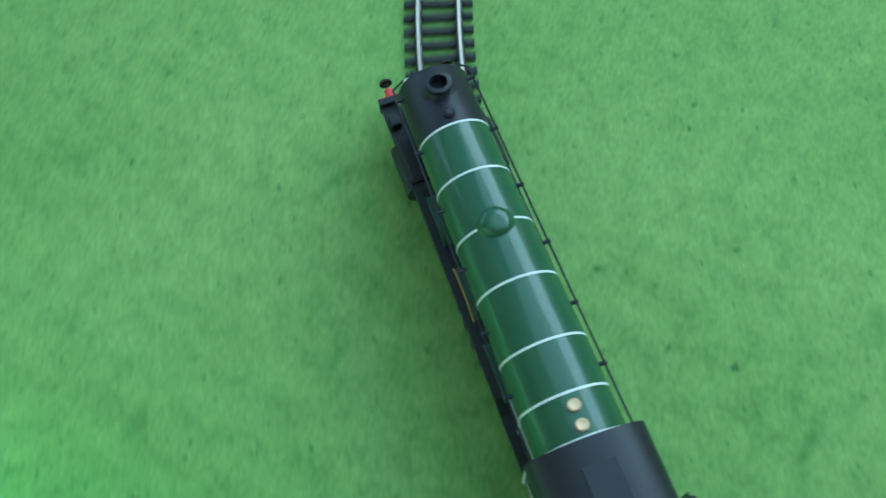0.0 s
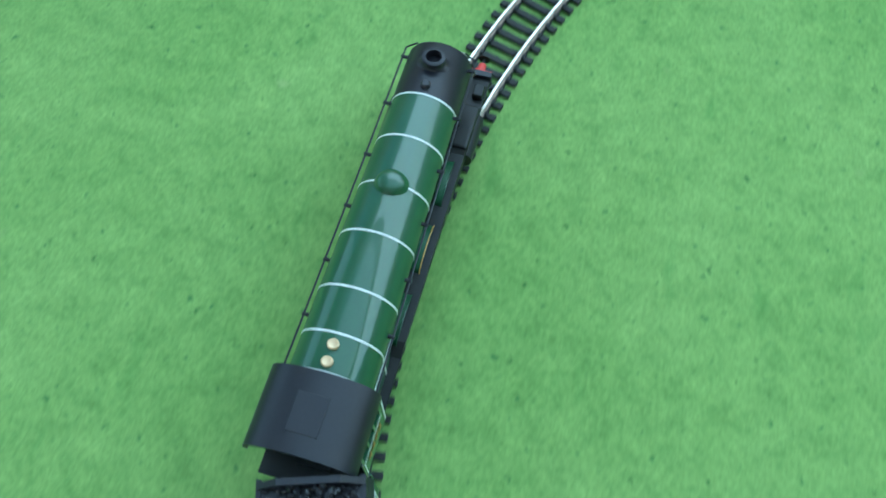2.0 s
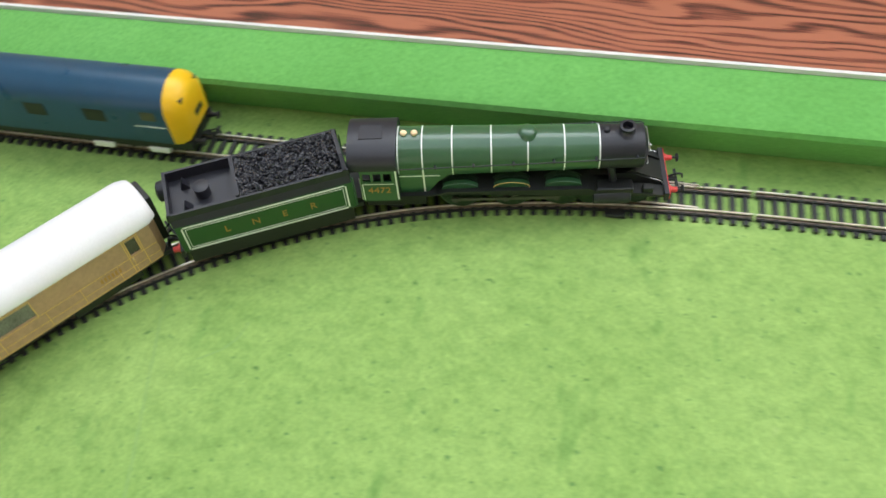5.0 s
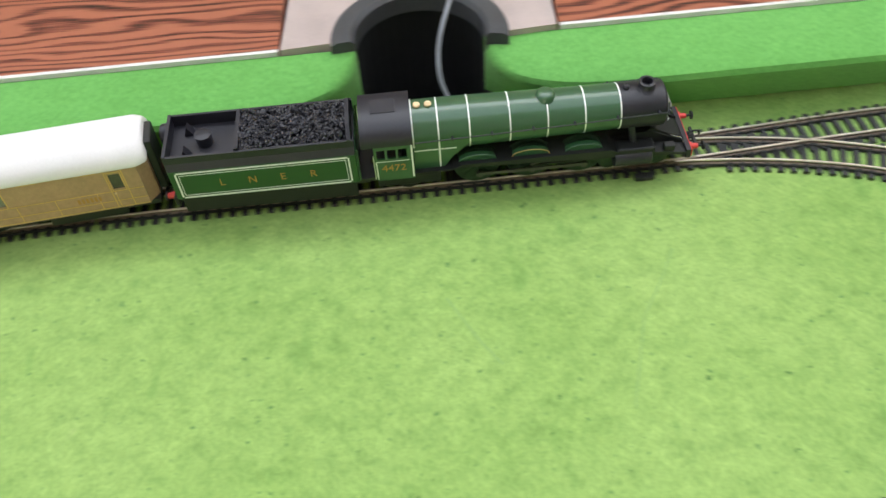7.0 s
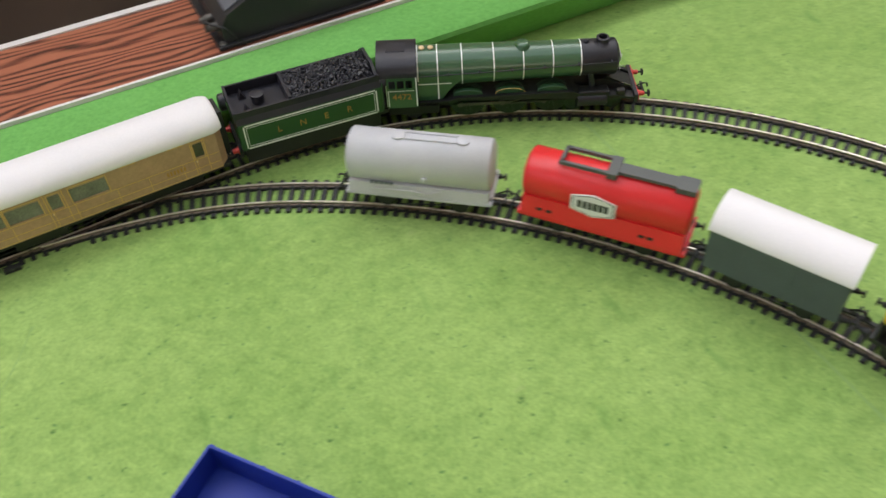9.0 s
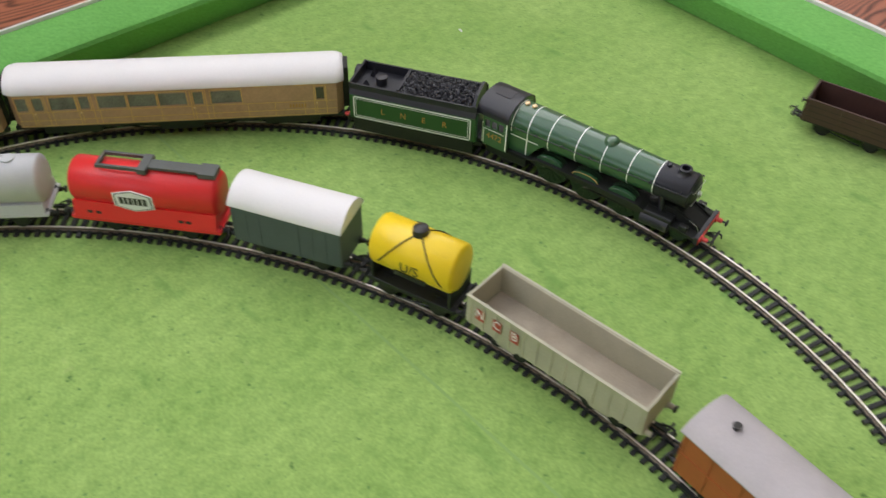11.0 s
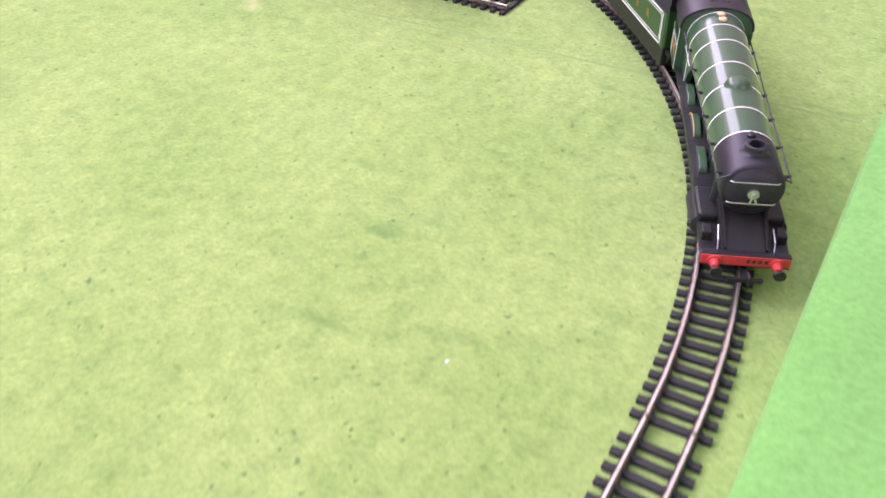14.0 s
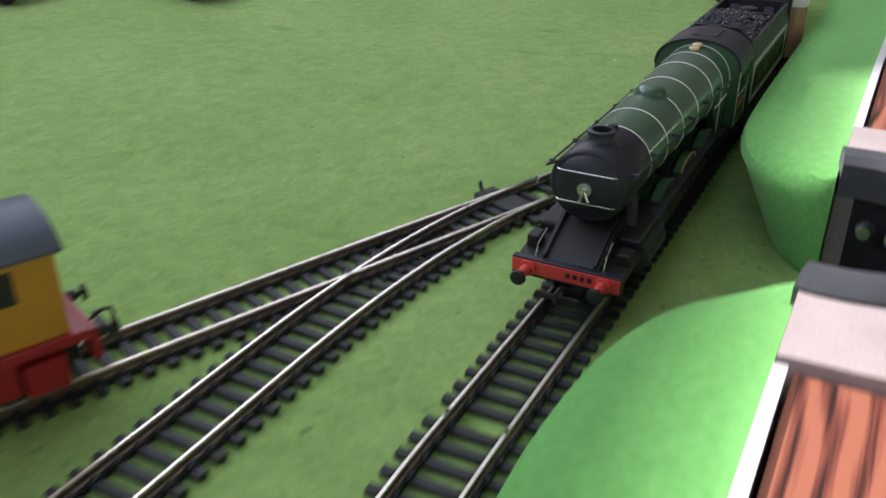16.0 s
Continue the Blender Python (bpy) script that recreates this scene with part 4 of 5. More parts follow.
def coach(reverse=False):
    t = thing("teak_coach", pose(0, 0, 0.0052), "teak brown panelled model coach with white roof", "coach", "passenger train")
    L, w = 244.0, 16.8
    b = w - 0.9
    plan = [(-L, -b + 5), (-L + 5, -b), (-5, -b), (0, -b + 5), (0, b - 5), (-5, b), (-L + 5, b), (-L, b - 5)]
    part("body", prism(plan, 11.5, 39.4, "Z"), TEAK, t, "teak brown body")
    bm = bmesh.new()
    rows = []
    for x, k, h in ((0.9, 0.80, 7.0), (0.4, 0.84, 8.0), (-1.2, 0.90, 8.8), (-4.5, 0.985, 9.3), (-6, 1, 9.5), (-L + 6, 1, 9.5), (-L + 4.5, 0.985, 9.3), (-L + 1.2, 0.90, 8.8), (-L - 0.4, 0.84, 8.0), (-L - 0.9, 0.80, 7.0)):
        rows.append([bm.verts.new((x, y, z)) for y, z in roof_profile(35.0 * k, 40.0, h, 1.0, lip=1.4)])
    for u, v in zip(rows, rows[1:]):
        for i in range(len(u)):
            bm.faces.new((u[i], u[(i + 1) % len(u)], v[(i + 1) % len(u)], v[i]))
    bm.faces.new(rows[0]), bm.faces.new(rows[-1])
    part("roof", bm, ROOF_WHITE, t, "white arched roof with domed ends", smooth=True)
    for s in (-1, 1):
        yo = s * w
        side = bmesh.new()
        for z0, z1 in ((11.5, 24.6), (34.6, 39.2)):
            box(-L + 5, -5, *sorted((s * (w - 1.0), yo)), z0, z1, bm=side)
        wins, doors = [], []
        for a, b in ((-20.5, -14.5), (-98, -76), (-111, -104), (-136, -116), (-158, -138), (-180, -160), (-193, -186), (-214, -196), (-226, -219), (-238, -230)):
            wins.append((a, b))
        doors = [(-22, -13), (-113, -102), (-195, -184), (-228, -217)]
        edge = -5.0
        for a, b in sorted(wins, reverse=True):
            box(b, edge, *sorted((s * (w - 1.0), yo)), 24.4, 34.8, bm=side)
            edge = a
        box(-L + 5, edge, *sorted((s * (w - 1.0), yo)), 24.4, 34.8, bm=side)
        sd = part("panelled_side", side, TEAK, t, "teak panelled side")
        for a, b in wins:
            part("window", box(a, b, *sorted((s * (w - 0.75), s * (w - 0.6))), 24.6, 34.6), GLASS_DARK if b > -30 else GLASS_PALE, sd, "glazed window, light showing through pale panes put into their colour")
        gold = bmesh.new()
        ya, yb = sorted((yo, yo + s * 0.16))
        for z in (12.2, 16.6, 23.2, 38.2):
            box(-L + 5.2, -5.2, ya, yb, z, z + 0.35, bm=gold)
        for a, b in wins:
            for x in (a - 0.7, b + 0.25):
                box(x, x + 0.45, ya, yb, 23.2, 36.2, bm=gold)
            box(a, b, ya, yb, 35.6, 36.0, bm=gold)
        for x in (-72, -52):
            box(x, x + 0.4, ya, yb, 12.4, 23.4, bm=gold)
        for x in [a for a, b in wins] + [-30]:
            box(x, x + 0.4, ya, yb, 12.4, 23.4, bm=gold)
        for a, b in doors:
            for x in (a, b):
                box(x - 0.25, x + 0.25, ya, yb, 12.2, 38.4, bm=gold)
        box(-36, -26, ya, yb, 36.6, 37.2, bm=gold), box(-66, -56, ya, yb, 36.6, 37.2, bm=gold)
        part("gold_lining", gold, TEAK_GOLD, sd, "fine gold lining")
        for k in range(6):
            part("number_bars", box(-41 + k * 2.2, -39.6 + k * 2.2, ya, yb + 0.0, 18.4, 21.4), GOLD, sd)
        for a, b in doors:
            part("door_handle", box(a + 1.2, a + 2.2, *sorted((yo, yo + s * 0.7)), 21.6, 22.6), BRASS, sd)
    for x, sg in ((0, 1), (-L, -1)):
        part("gangway", box(*sorted((x, x + sg * 4.5)), -8, 8, 12, 44, 0.8), CHASSIS, t, "black gangway")
        hook(t, x, 8, sg)
    part("solebar", box(-L, 0, -15.4, 15.4, 9.0, 11.6), CHASSIS, t)
    part("battery_box", box(-140, -108, -13.6, 13.6, 2.6, 9, 0.5), CHASSIS, t)
    part("underframe", box(-206, -38, -11.5, 11.5, 5.0, 9.1, 0.5), CHASSIS, t)
    for s in (-1, 1):
        part("truss_rod", wire([(-70, s * 12, 9), (-95, s * 12, 3.5), (-150, s * 12, 3.5), (-175, s * 12, 9)], 0.6), CHASSIS, t)
    for c in (-40, -L + 40):
        b = part("bogie", box(c - 21, c + 21, -14.2, 14.2, 3.6, 9, 0.8), CHASSIS, t)
        for x in (c - 14, c + 14):
            wheelset(t, x, 6.2, CHASSIS)
    return t


def underframe(t, L, axles, hooks=True, width=13.0):
    """Chassis of a four-wheeled wagon, x from 0 back to -L."""
    part("underframe", box(-L + 1, -1, -width, width, 9.2, 12.0, 0.3), CHASSIS, t)
    for s in (-1, 1):
        for x in axles:
            part("axle_guard", prism([(x - 6, 9.4), (x + 6, 9.4), (x + 2.4, 4.2), (x - 2.4, 4.2)], s * 11.0, s * 12.4, "Y"), CHASSIS, t)
        part("brake_lever", wire([(axles[0] - 4, s * 12.9, 8), (axles[1] + 8, s * 13.2, 5)], 0.5), CHASSIS, t)
    for x in axles:
        wheelset(t, x, 6.0, CHASSIS)
    for x, sg in ((-0.5, 1), (-L + 0.5, -1)):
        buffers(t, x, 11.4, 12.0, sg, CHASSIS, CHASSIS, 7.0)
        if hooks:
            hook(t, x, 7.6, sg)


def grey_tank(m):
    t = thing("tank_wagon", m, "plain grey plastic tank wagon on the siding", "wagon", "goods wagons on the siding", 1.14)
    L = 89.0
    part("barrel", lathe([(0.6, 12.0), (-0.6, 14.2), (-1.4, 14.8), (-L + 1.4, 14.8), (-L + 0.6, 14.2), (-L - 0.6, 12.0)], 36, "X", (0, 0, 29.5)), TANK_GREY, t, "grey barrel", smooth=True)
    part("cradle", prism([(-15, 12.2), (-15.4, 14.2), (-14.2, 20), (14.2, 20), (15.4, 14.2), (15, 12.2)], -L + 0.5, -0.5, "X"), TANK_GREY, t)
    part("walkway", box(-L - 1.5, 1.5, -15.8, 15.8, 11.8, 13.6, 0.3), TANK_GREY, t)
    bm = wire([(-16, -2.8, 44.4), (-60, -2.8, 44.4)], 0.5, bm=wire([(-16, 2.8, 44.4), (-60, 2.8, 44.4)], 0.5))
    for x in (-18, -58):
        lathe([(43.8, 4.2), (44.9, 4.2), (45.2, 3.2)], 18, "Z", (x, 0, 0), bm)
    part("filler_pipe", bm, TANK_GREY, t, smooth=True)
    for s in (-1, 1):
        bm = wire([(-30, s * 15.2, 19), (-38, s * 15.6, 16.5), (-48, s * 15.6, 17.5), (-74, s * 15.4, 17)], 0.5)
        lathe([(0, 2.0), (s * 1.2, 2.0), (s * 1.6, 1.2)], 12, "Y", (-40, s * 14.6, 26), bm)
        part("pipe", bm, TANK_GREY, t, smooth=True)
        for k in range(5):
            part("marking", box(-74 + 3.0 * k, -72 + 3.0 * k, *sorted((s * 14.55, s * 15.5)), 20.6, 22.2), VAN_GREY, t)
    underframe(t, L, (-20, -67))
    return t


def red_tank(m):
    t = thing("tank_wagon", m, "glossy red tank wagon with grey catwalk and white badge", "wagon", "goods wagons on the siding", 1.14)
    L = 99.0
    part("barrel", lathe([(0.2, 10.5), (-1.0, 13.2), (-2.2, 14.0), (-L + 2.2, 14.0), (-L + 1.0, 13.2), (-L - 0.2, 10.5)], 36, "X", (0, 0, 30.8)), TANK_RED, t, "red barrel", smooth=True)
    part("cradle", prism([(-15.6, 12.0), (-16, 14.4), (-13.4, 24), (13.4, 24), (16, 14.4), (15.6, 12.0)], -L + 1, -1, "X"), TANK_RED, t)
    part("skirt", box(-L - 1.5, 1.5, -16.0, 16.0, 11.6, 13.8, 0.3), TANK_RED, t)
    cat = bmesh.new()
    for y in (-6.5, 6.5):
        box(-50, -20, y - 0.9, y + 0.9, 45.6, 47.6, bm=cat)
    box(-22, -20, -6.5, 6.5, 45.6, 47.6, bm=cat), box(-54, -48, -8, 8, 44.4, 47.8, bm=cat)
    box(-88, -50, -4.0, 4.0, 45.6, 47.4, bm=cat), box(-L + 0.5, -L + 12, -5.5, 5.5, 44.4, 47.6, bm=cat)
    part("catwalk", cat, DARK_GREY, t, "dark grey plastic catwalk")
    for s in (-1, 1):
        def badge(k, d, material, label):
            hexa = [(-44 - 13.5 * k, 28.6), (-44 - 13.5 * k, 28.6 + 4.6 * k), (-44, 28.6 + 7.6 * k), (-44 + 13.5 * k, 28.6 + 4.6 * k), (-44 + 13.5 * k, 28.6 - 4.6 * k), (-44, 28.6 - 7.6 * k), (-44 - 13.5 * k, 28.6 - 4.6 * k)]
            part("badge", prism(hexa[1:], s * 13.6, s * (14.1 + d), "Y"), material, t, label)
        badge(1.0, 0.10, DECAL_WHITE, "white six-sided badge")
        badge(0.92, 0.18, DECAL_BLACK, "black badge outline")
        badge(0.86, 0.26, DECAL_WHITE, "white badge field")
        for k in range(6):
            part("badge_bars", box(-53.2 + 3.2 * k, -50.8 + 3.2 * k, *sorted((s * 14.2, s * 14.5)), 26.2, 31.2), DECAL_BLACK, t)
        for x in (-14, -20, -76, -81):
            part("marking", box(x, x + 3.4, *sorted((s * 15.0, s * 15.4)), 17.0, 18.8), DECAL_BLACK, t)
    underframe(t, L, (-23, -76), width=14)
    return t


def van(m):
    t = thing("goods_van", m, "grey planked goods van with white curved roof", "wagon", "goods wagons on the siding", 1.14)
    L = 76.0
    part("body", box(-L, 0, -15.4, 15.4, 11.8, 38.6), VAN_GREY, t, "dark grey body")
    part("roof", prism(roof_profile(33.4, 38.2, 9.6, 0.6), -L - 1.2, 1.2, "X"), ROOF_WHITE, t, "white curved roof", smooth=True)
    end = [(-15.4, 37.6)] + [(-15.4 + 30.8 * i / 12, 37.8 + 8.8 * (1 - (i / 6 - 1) ** 2) ** 0.75) for i in range(13)] + [(15.4, 37.6)]
    for x in (-0.8, -L):
        part("end_panel", prism(end, x, x + 0.8, "X"), VAN_GREY, t)
    for s in (-1, 1):
        for k in range(9):
            x = -L + 1.2 + k * 9.2
            part("strapping", box(x - 0.5, x + 0.5, *sorted((s * 15.4, s * 15.65)), 12, 38.0), VAN_GREY, t)
        part("door", box(-47, -29, *sorted((s * 15.4, s * 15.9)), 12.5, 37.0, 0.2), VAN_GREY, t)
    underframe(t, L, (-18, -58))
    return t


def yellow_tank(m):
    t = thing("tank_wagon", m, "bright yellow tank wagon with black cap and straps", "wagon", "goods wagons on the siding", 1.14)
    L = 64.0
    part("barrel", lathe([(-3.0, 11.5), (-4.0, 14.2), (-5.2, 15.0), (-L + 5.2, 15.0), (-L + 4.0, 14.2), (-L + 3.0, 11.5)], 36, "X", (0, 0, 32.5)), TANK_YELLOW, t, "yellow barrel", smooth=True)
    part("cap", lathe([(46.6, 5.2), (50.4, 4.8), (51.2, 3.6)], 18, "Z", (-L / 2, 0, 0)), DECAL_BLACK, t, "black filler cap", smooth=True)
    for s in (-1, 1):
        for x in (-9, -53):
            pts = []
            for i in range(9):
                a = radians(86 - 100 * i / 8)
                pts.append((-31 + (x + 31) * i / 8, s * 15.3 * math.cos(a), 32.5 + 15.3 * math.sin(a)))
            part("strap", wire(pts, 0.45, 5), DECAL_BLACK, t, "black tie strap")
        lettering("marking", "U/S", 9.0, DECAL_BLACK, t, pose(-31 * MM, s * 15.4 * MM, 31.5 * MM, 88, 0, 0 if s < 0 else 180))
        for k in range(7):
            part("marking_bars", box(-42 + 3.2 * k, -39.6 + 3.2 * k, *sorted((s * 13.2, s * 14.4)), 23.4, 26.4), DECAL_BLACK, t)
    for x in (-4.4, -L + 4.4):
        part("stanchion", box(x - 1.0, x + 1.0, -12.5, 12.5, 12, 24, 0.3), CHASSIS, t)
    underframe(t, L, (-14, -50))
    return t


def open_box(t, L, w, z0, z1, outer, inner, wall=1.4, ribs=0, x0=0.0):
    """Floor, sides and ends of an open wagon, with outside ribs."""
    part("wagon_floor", box(x0 - L + wall, x0 - wall, -w + wall, w - wall, z0, z0 + 1.6), inner, t)
    for s in (-1, 1):
        part("side", box(x0 - L, x0, *sorted((s * (w - wall), s * w)), z0, z1, 0.25), outer, t)
        for k in range(ribs):
            x = x0 - L + 3 + (L - 6) * k / max(1, ribs - 1)
            part("rib", box(x - 0.8, x + 0.8, *sorted((s * w, s * (w + 0.6))), z0, z1 - 1.2), outer, t)
    for x in (x0 - wall, x0 - L):
        part("end", box(x, x + wall, -w + wall, w - wall, z0, z1, 0.2), outer, t)


def hopper(m):
    t = thing("open_wagon", m, "long pale stone-grey open wagon with red lettered panels, empty", "wagon", "goods wagons on the siding", 1.14)
    L = 122.0
    open_box(t, L, 15.8, 13, 32.5, WAGON_STONE, WAGON_FLOOR, 1.6, 13)
    for s in (-1, 1):
        part("top_rail", box(-L, 0, *sorted((s * 15.0, s * 16.6)), 31.6, 33.0), WAGON_STONE, t)
        for k, ch in enumerate("NCB"):
            x = -11 - 12.6 * k if s > 0 else -L + 11 + 12.6 * k
            panel = part("panel", box(x - 3.0, x + 3.0, *sorted((s * 16.7, s * 16.95)), 20.5, 28), DECAL_RED, t, "red lettered panel")
            lettering("letter", ch, 8.0, DECAL_WHITE, panel, pose(x * MM, s * 17.05 * MM, 24.8 * MM, 90, 0, 0 if s < 0 else 180), "white letter")
        for x in (-28, -94):
            part("hopper_chute", prism([(x - 12, 13), (x + 12, 13), (x + 6, 6), (x - 6, 6)], s * 4, s * 12.5, "Y"), WAGON_STONE, t)
    part("spindle", lathe([(14.4, 2.2), (16.0, 2.0)], 12, "Z", (-L + 12, -5, 0)), CHASSIS, t, smooth=True)
    part("centre_sill", box(-L + 1, -1, -8, 8, 9.5, 13), CHASSIS, t)
    for x in (-18, -36, -86, -104):
        wheelset(t, x, 6.0)
    for x, sg in ((-0.5, 1), (-L + 0.5, -1)):
        buffers(t, x, 11.4, 12.5, sg, WAGON_STONE, CHASSIS, 6.0)
        hook(t, x, 7.8, sg)
    return t


def brake_van(m):
    t = thing("brake_van", m, "bauxite brown brake van with open verandah and grey roof", "wagon", "goods wagons on the siding", 1.14)
    L = 86.0
    part("body", box(-56, 0, -15.2, 15.2, 11.8, 41.4), BRAKE_BROWN, t, "brown planked cabin")
    part("roof", prism(roof_profile(34.5, 41.6, 6.0, 0.8), -L - 2, 1.6, "X"), BRAKE_ROOF, t, "weathered grey roof", smooth=True)
    part("stove_pipe", lathe([(46.6, 2.0), (48.4, 1.8), (49.6, 2.4)], 12, "Z", (-16, 0, 0)), DECAL_BLACK, t, "black stove pipe", smooth=True)
    for s in (-1, 1):
        part("verandah_side", box(-L, -56, *sorted((s * 14.2, s * 15.2)), 11.8, 27.4), BRAKE_BROWN, t)
        part("lintel", box(-L, -56, *sorted((s * 14.2, s * 15.2)), 39.0, 41.6), BRAKE_BROWN, t)
        part("corner_post", box(-L, -L + 2, *sorted((s * 13.4, s * 15.2)), 12, 41.6), BRAKE_BROWN, t)
        for x in (-1.2, -18, -36, -55, -74):
            part("strapping", box(x - 0.6, x + 0.6, *sorted((s * 15.2, s * 15.8)), 12, 41 if x > -60 else 25), BRAKE_BROWN, t)
        part("waist_rail", box(-56, -0.5, *sorted((s * 15.2, s * 15.7)), 25.5, 26.5), BRAKE_BROWN, t)
        part("footboard", box(-L + 4, -6, *sorted((s * 13.5, s * 16.0)), 5.2, 6.2), CHASSIS, t)
        for k in range(4):
            part("marking", box(-62 - 2.4 * k, -60.2 - 2.4 * k, *sorted((s * 15.2, s * 15.35)), 14.5, 16.6), DECAL_WHITE, t)
    part("verandah_floor", box(-L, -56, -14.2, 14.2, 11.8, 13.2), CHASSIS, t)
    part("verandah_end", box(-L, -L + 1.2, -14.2, 14.2, 11.8, 27.4), BRAKE_BROWN, t)
    part("end_lintel", box(-L, -L + 1.2, -14.2, 14.2, 40.0, 45.0), BRAKE_BROWN, t)
    part("brake_wheel", tube((-74, 0, 13), (-74, 0, 28), 0.8, 8), CHASSIS, t)
    underframe(t, L, (-20, -65))
    return t


def open_wagon(m, material, label, inner, L=74.0, group="loose wagons on the cloth"):
    t = thing("open_wagon", m, label, "wagon", group, 1.0)
    open_box(t, L, 15.6, 12.0, 31.5, material, inner, 1.5, 0)
    for s in (-1, 1):
        for z in (16.6, 21.4, 26.2):
            part("plank_line", box(-L + 0.4, -0.4, *sorted((s * 15.6, s * 15.75)), z, z + 0.35), CHASSIS, t)
        for x in (-L + 2, -L * 0.62, -L * 0.38, -2):
            part("strapping", box(x - 0.7, x + 0.7, *sorted((s * 15.6, s * 16.2)), 12, 31), material, t)
    underframe(t, L, (-L * 0.24, -L * 0.76))
    return t


def diesel(m):
    t = thing("diesel_locomotive", m, "rail blue diesel locomotive with rounded yellow warning end", "locomotive")
    L, w = 230.0, 17.2
    prof = [(-w, 14), (-w, 38)] + [(-w + 2 * w * i / 14, 38 + 11.5 * (1 - (i / 7 - 1) ** 2) ** 0.6) for i in range(1, 14)] + [(w, 38), (w, 14)]
    part("body", prism(prof, -L, -8, "X"), RAIL_BLUE, t, "rail blue body", smooth=True)
    bm = bmesh.new()
    rows = []
    for x, k in ((-8.2, 1.0), (-3.0, 0.97), (1.5, 0.86), (4.0, 0.66), (4.6, 0.4)):
        rows.append([bm.verts.new((x, p[0] * k, 29 + (p[1] - 29) * k)) for p in prof])
    for a, b in zip(rows, rows[1:]):
        for i in range(len(prof)):
            bm.faces.new((a[i], a[(i + 1) % len(prof)], b[(i + 1) % len(prof)], b[i]))
    bm.faces.new(rows[-1])
    part("nose", bm, WARN_YELLOW, t, "rounded warning yellow nose", smooth=True)
    for s in (-1, 1):
        part("windscreen", box(-3.5, 2.6, *sorted((s * 3.2, s * 11.5)), 37.6, 43.2, 0.6), GLASS_DARK, t, "dark windscreen")
        part("cab_window", box(-24, -14, *sorted((s * (w - 0.4), s * (w + 0.15))), 31, 37.4), GLASS_DARK, t)
        part("door", box(-32, -27, *sorted((s * (w - 0.3), s * (w + 0.12))), 15, 37), RAIL_BLUE, t)
        for x in (-50, -90, -130, -170):
            part("grille", box(x - 12, x + 2, *sorted((s * (w - 0.3), s * (w + 0.2))), 27, 36), CHASSIS, t)
        part("white_stripe", box(-30, -10, *sorted((s * w, s * (w + 0.15))), 26.0, 26.8), LINING, t)
        for x in (-22, -60, -180):
            part("axle_box", box(x - 7, x + 7, *sorted((s * 13, s * 16.4)), 4.0, 8.4, 1.0), LINING, t, "white-painted spring box")
    part("headcode_panel", box(3.6, 4.9, -4.5, 4.5, 26, 30), DECAL_BLACK, t)
    part("underframe", box(-L + 2, -4, -15.6, 15.6, 8.6, 14), CHASSIS, t)
    part("front_beam", box(-6, 2, -15.6, 15.6, 9, 14.4), CHASSIS, t)
    for c in (-45, -L + 45):
        part("bogie", box(c - 32, c + 32, -13.5, 13.5, 4.4, 9, 1.0), CHASSIS, t)
        for x in (c - 24, c, c + 24):
            wheelset(t, x, 7.2)
    buffers(t, 2, 11.4, 12.6, 1, CHASSIS, CHASSIS, 7.0)
    hook(t, 1, 8, 1)
    return t


def shunter(m):
    t = thing("shunter", m, "small orange-yellow shunter with red running plate and grey roof", "locomotive")
    part("cab", box(-34, 0, -15.2, 15.2, 17, 40, 0.4), ORANGE, t, "orange-yellow cab")
    part("bonnet", box(-92, -34, -11, 11, 17, 35, 1.5), ORANGE, t)
    part("roof", prism(roof_profile(33.5, 40.2, 7.0, 0.8), -36, 2.0, "X"), SHUNTER_ROOF, t, "blue-grey curved roof", smooth=True)
    for y in (-8.6, 8.6):
        part("end_window", box(-0.2, 0.3, y - 3.4, y + 3.4, 29, 37.5, 0.1), DECAL_BLACK, t, "dark cab window")
    for s in (-1, 1):
        part("side_window", box(-24, -11, *sorted((s * 15.0, s * 15.5)), 29, 37.5, 0.1), DECAL_BLACK, t, "dark cab window")
        part("step", box(-14, -3, *sorted((s * 13, s * 16)), 3.4, 12), SHUNTER_RED, t)
        part("side_skirt", box(-90, -15, *sorted((s * 12.6, s * 14.2)), 4.0, 14.0), SHUNTER_RED, t)
        part("handrail", wire([(-37, s * 11.6, 30), (-88, s * 11.6, 30)], 0.4), STEEL, t)
        part("bracket", box(-0.2, 1.6, *sorted((s * 4, s * 6)), 21, 24), CHASSIS, t)
    part("running_plate", box(-96, 4, -16.6, 16.6, 14, 17, 0.4), SHUNTER_RED, t, "red running plate")
    part("buffer_beam", box(4, 6.2, -16.4, 16.4, 8, 16.6, 0.3), SHUNTER_RED, t, "red buffer beam")
    part("frame", box(-94, 3, -8, 8, 5, 14), CHASSIS, t)
    buffers(t, 6, 11.4, 12.6, 1, CHASSIS, CHASSIS, 7.0)
    hook(t, 4, 8, 1)
    for x in (-18, -48, -78):
        wheelset(t, x, 7.2)
    return t


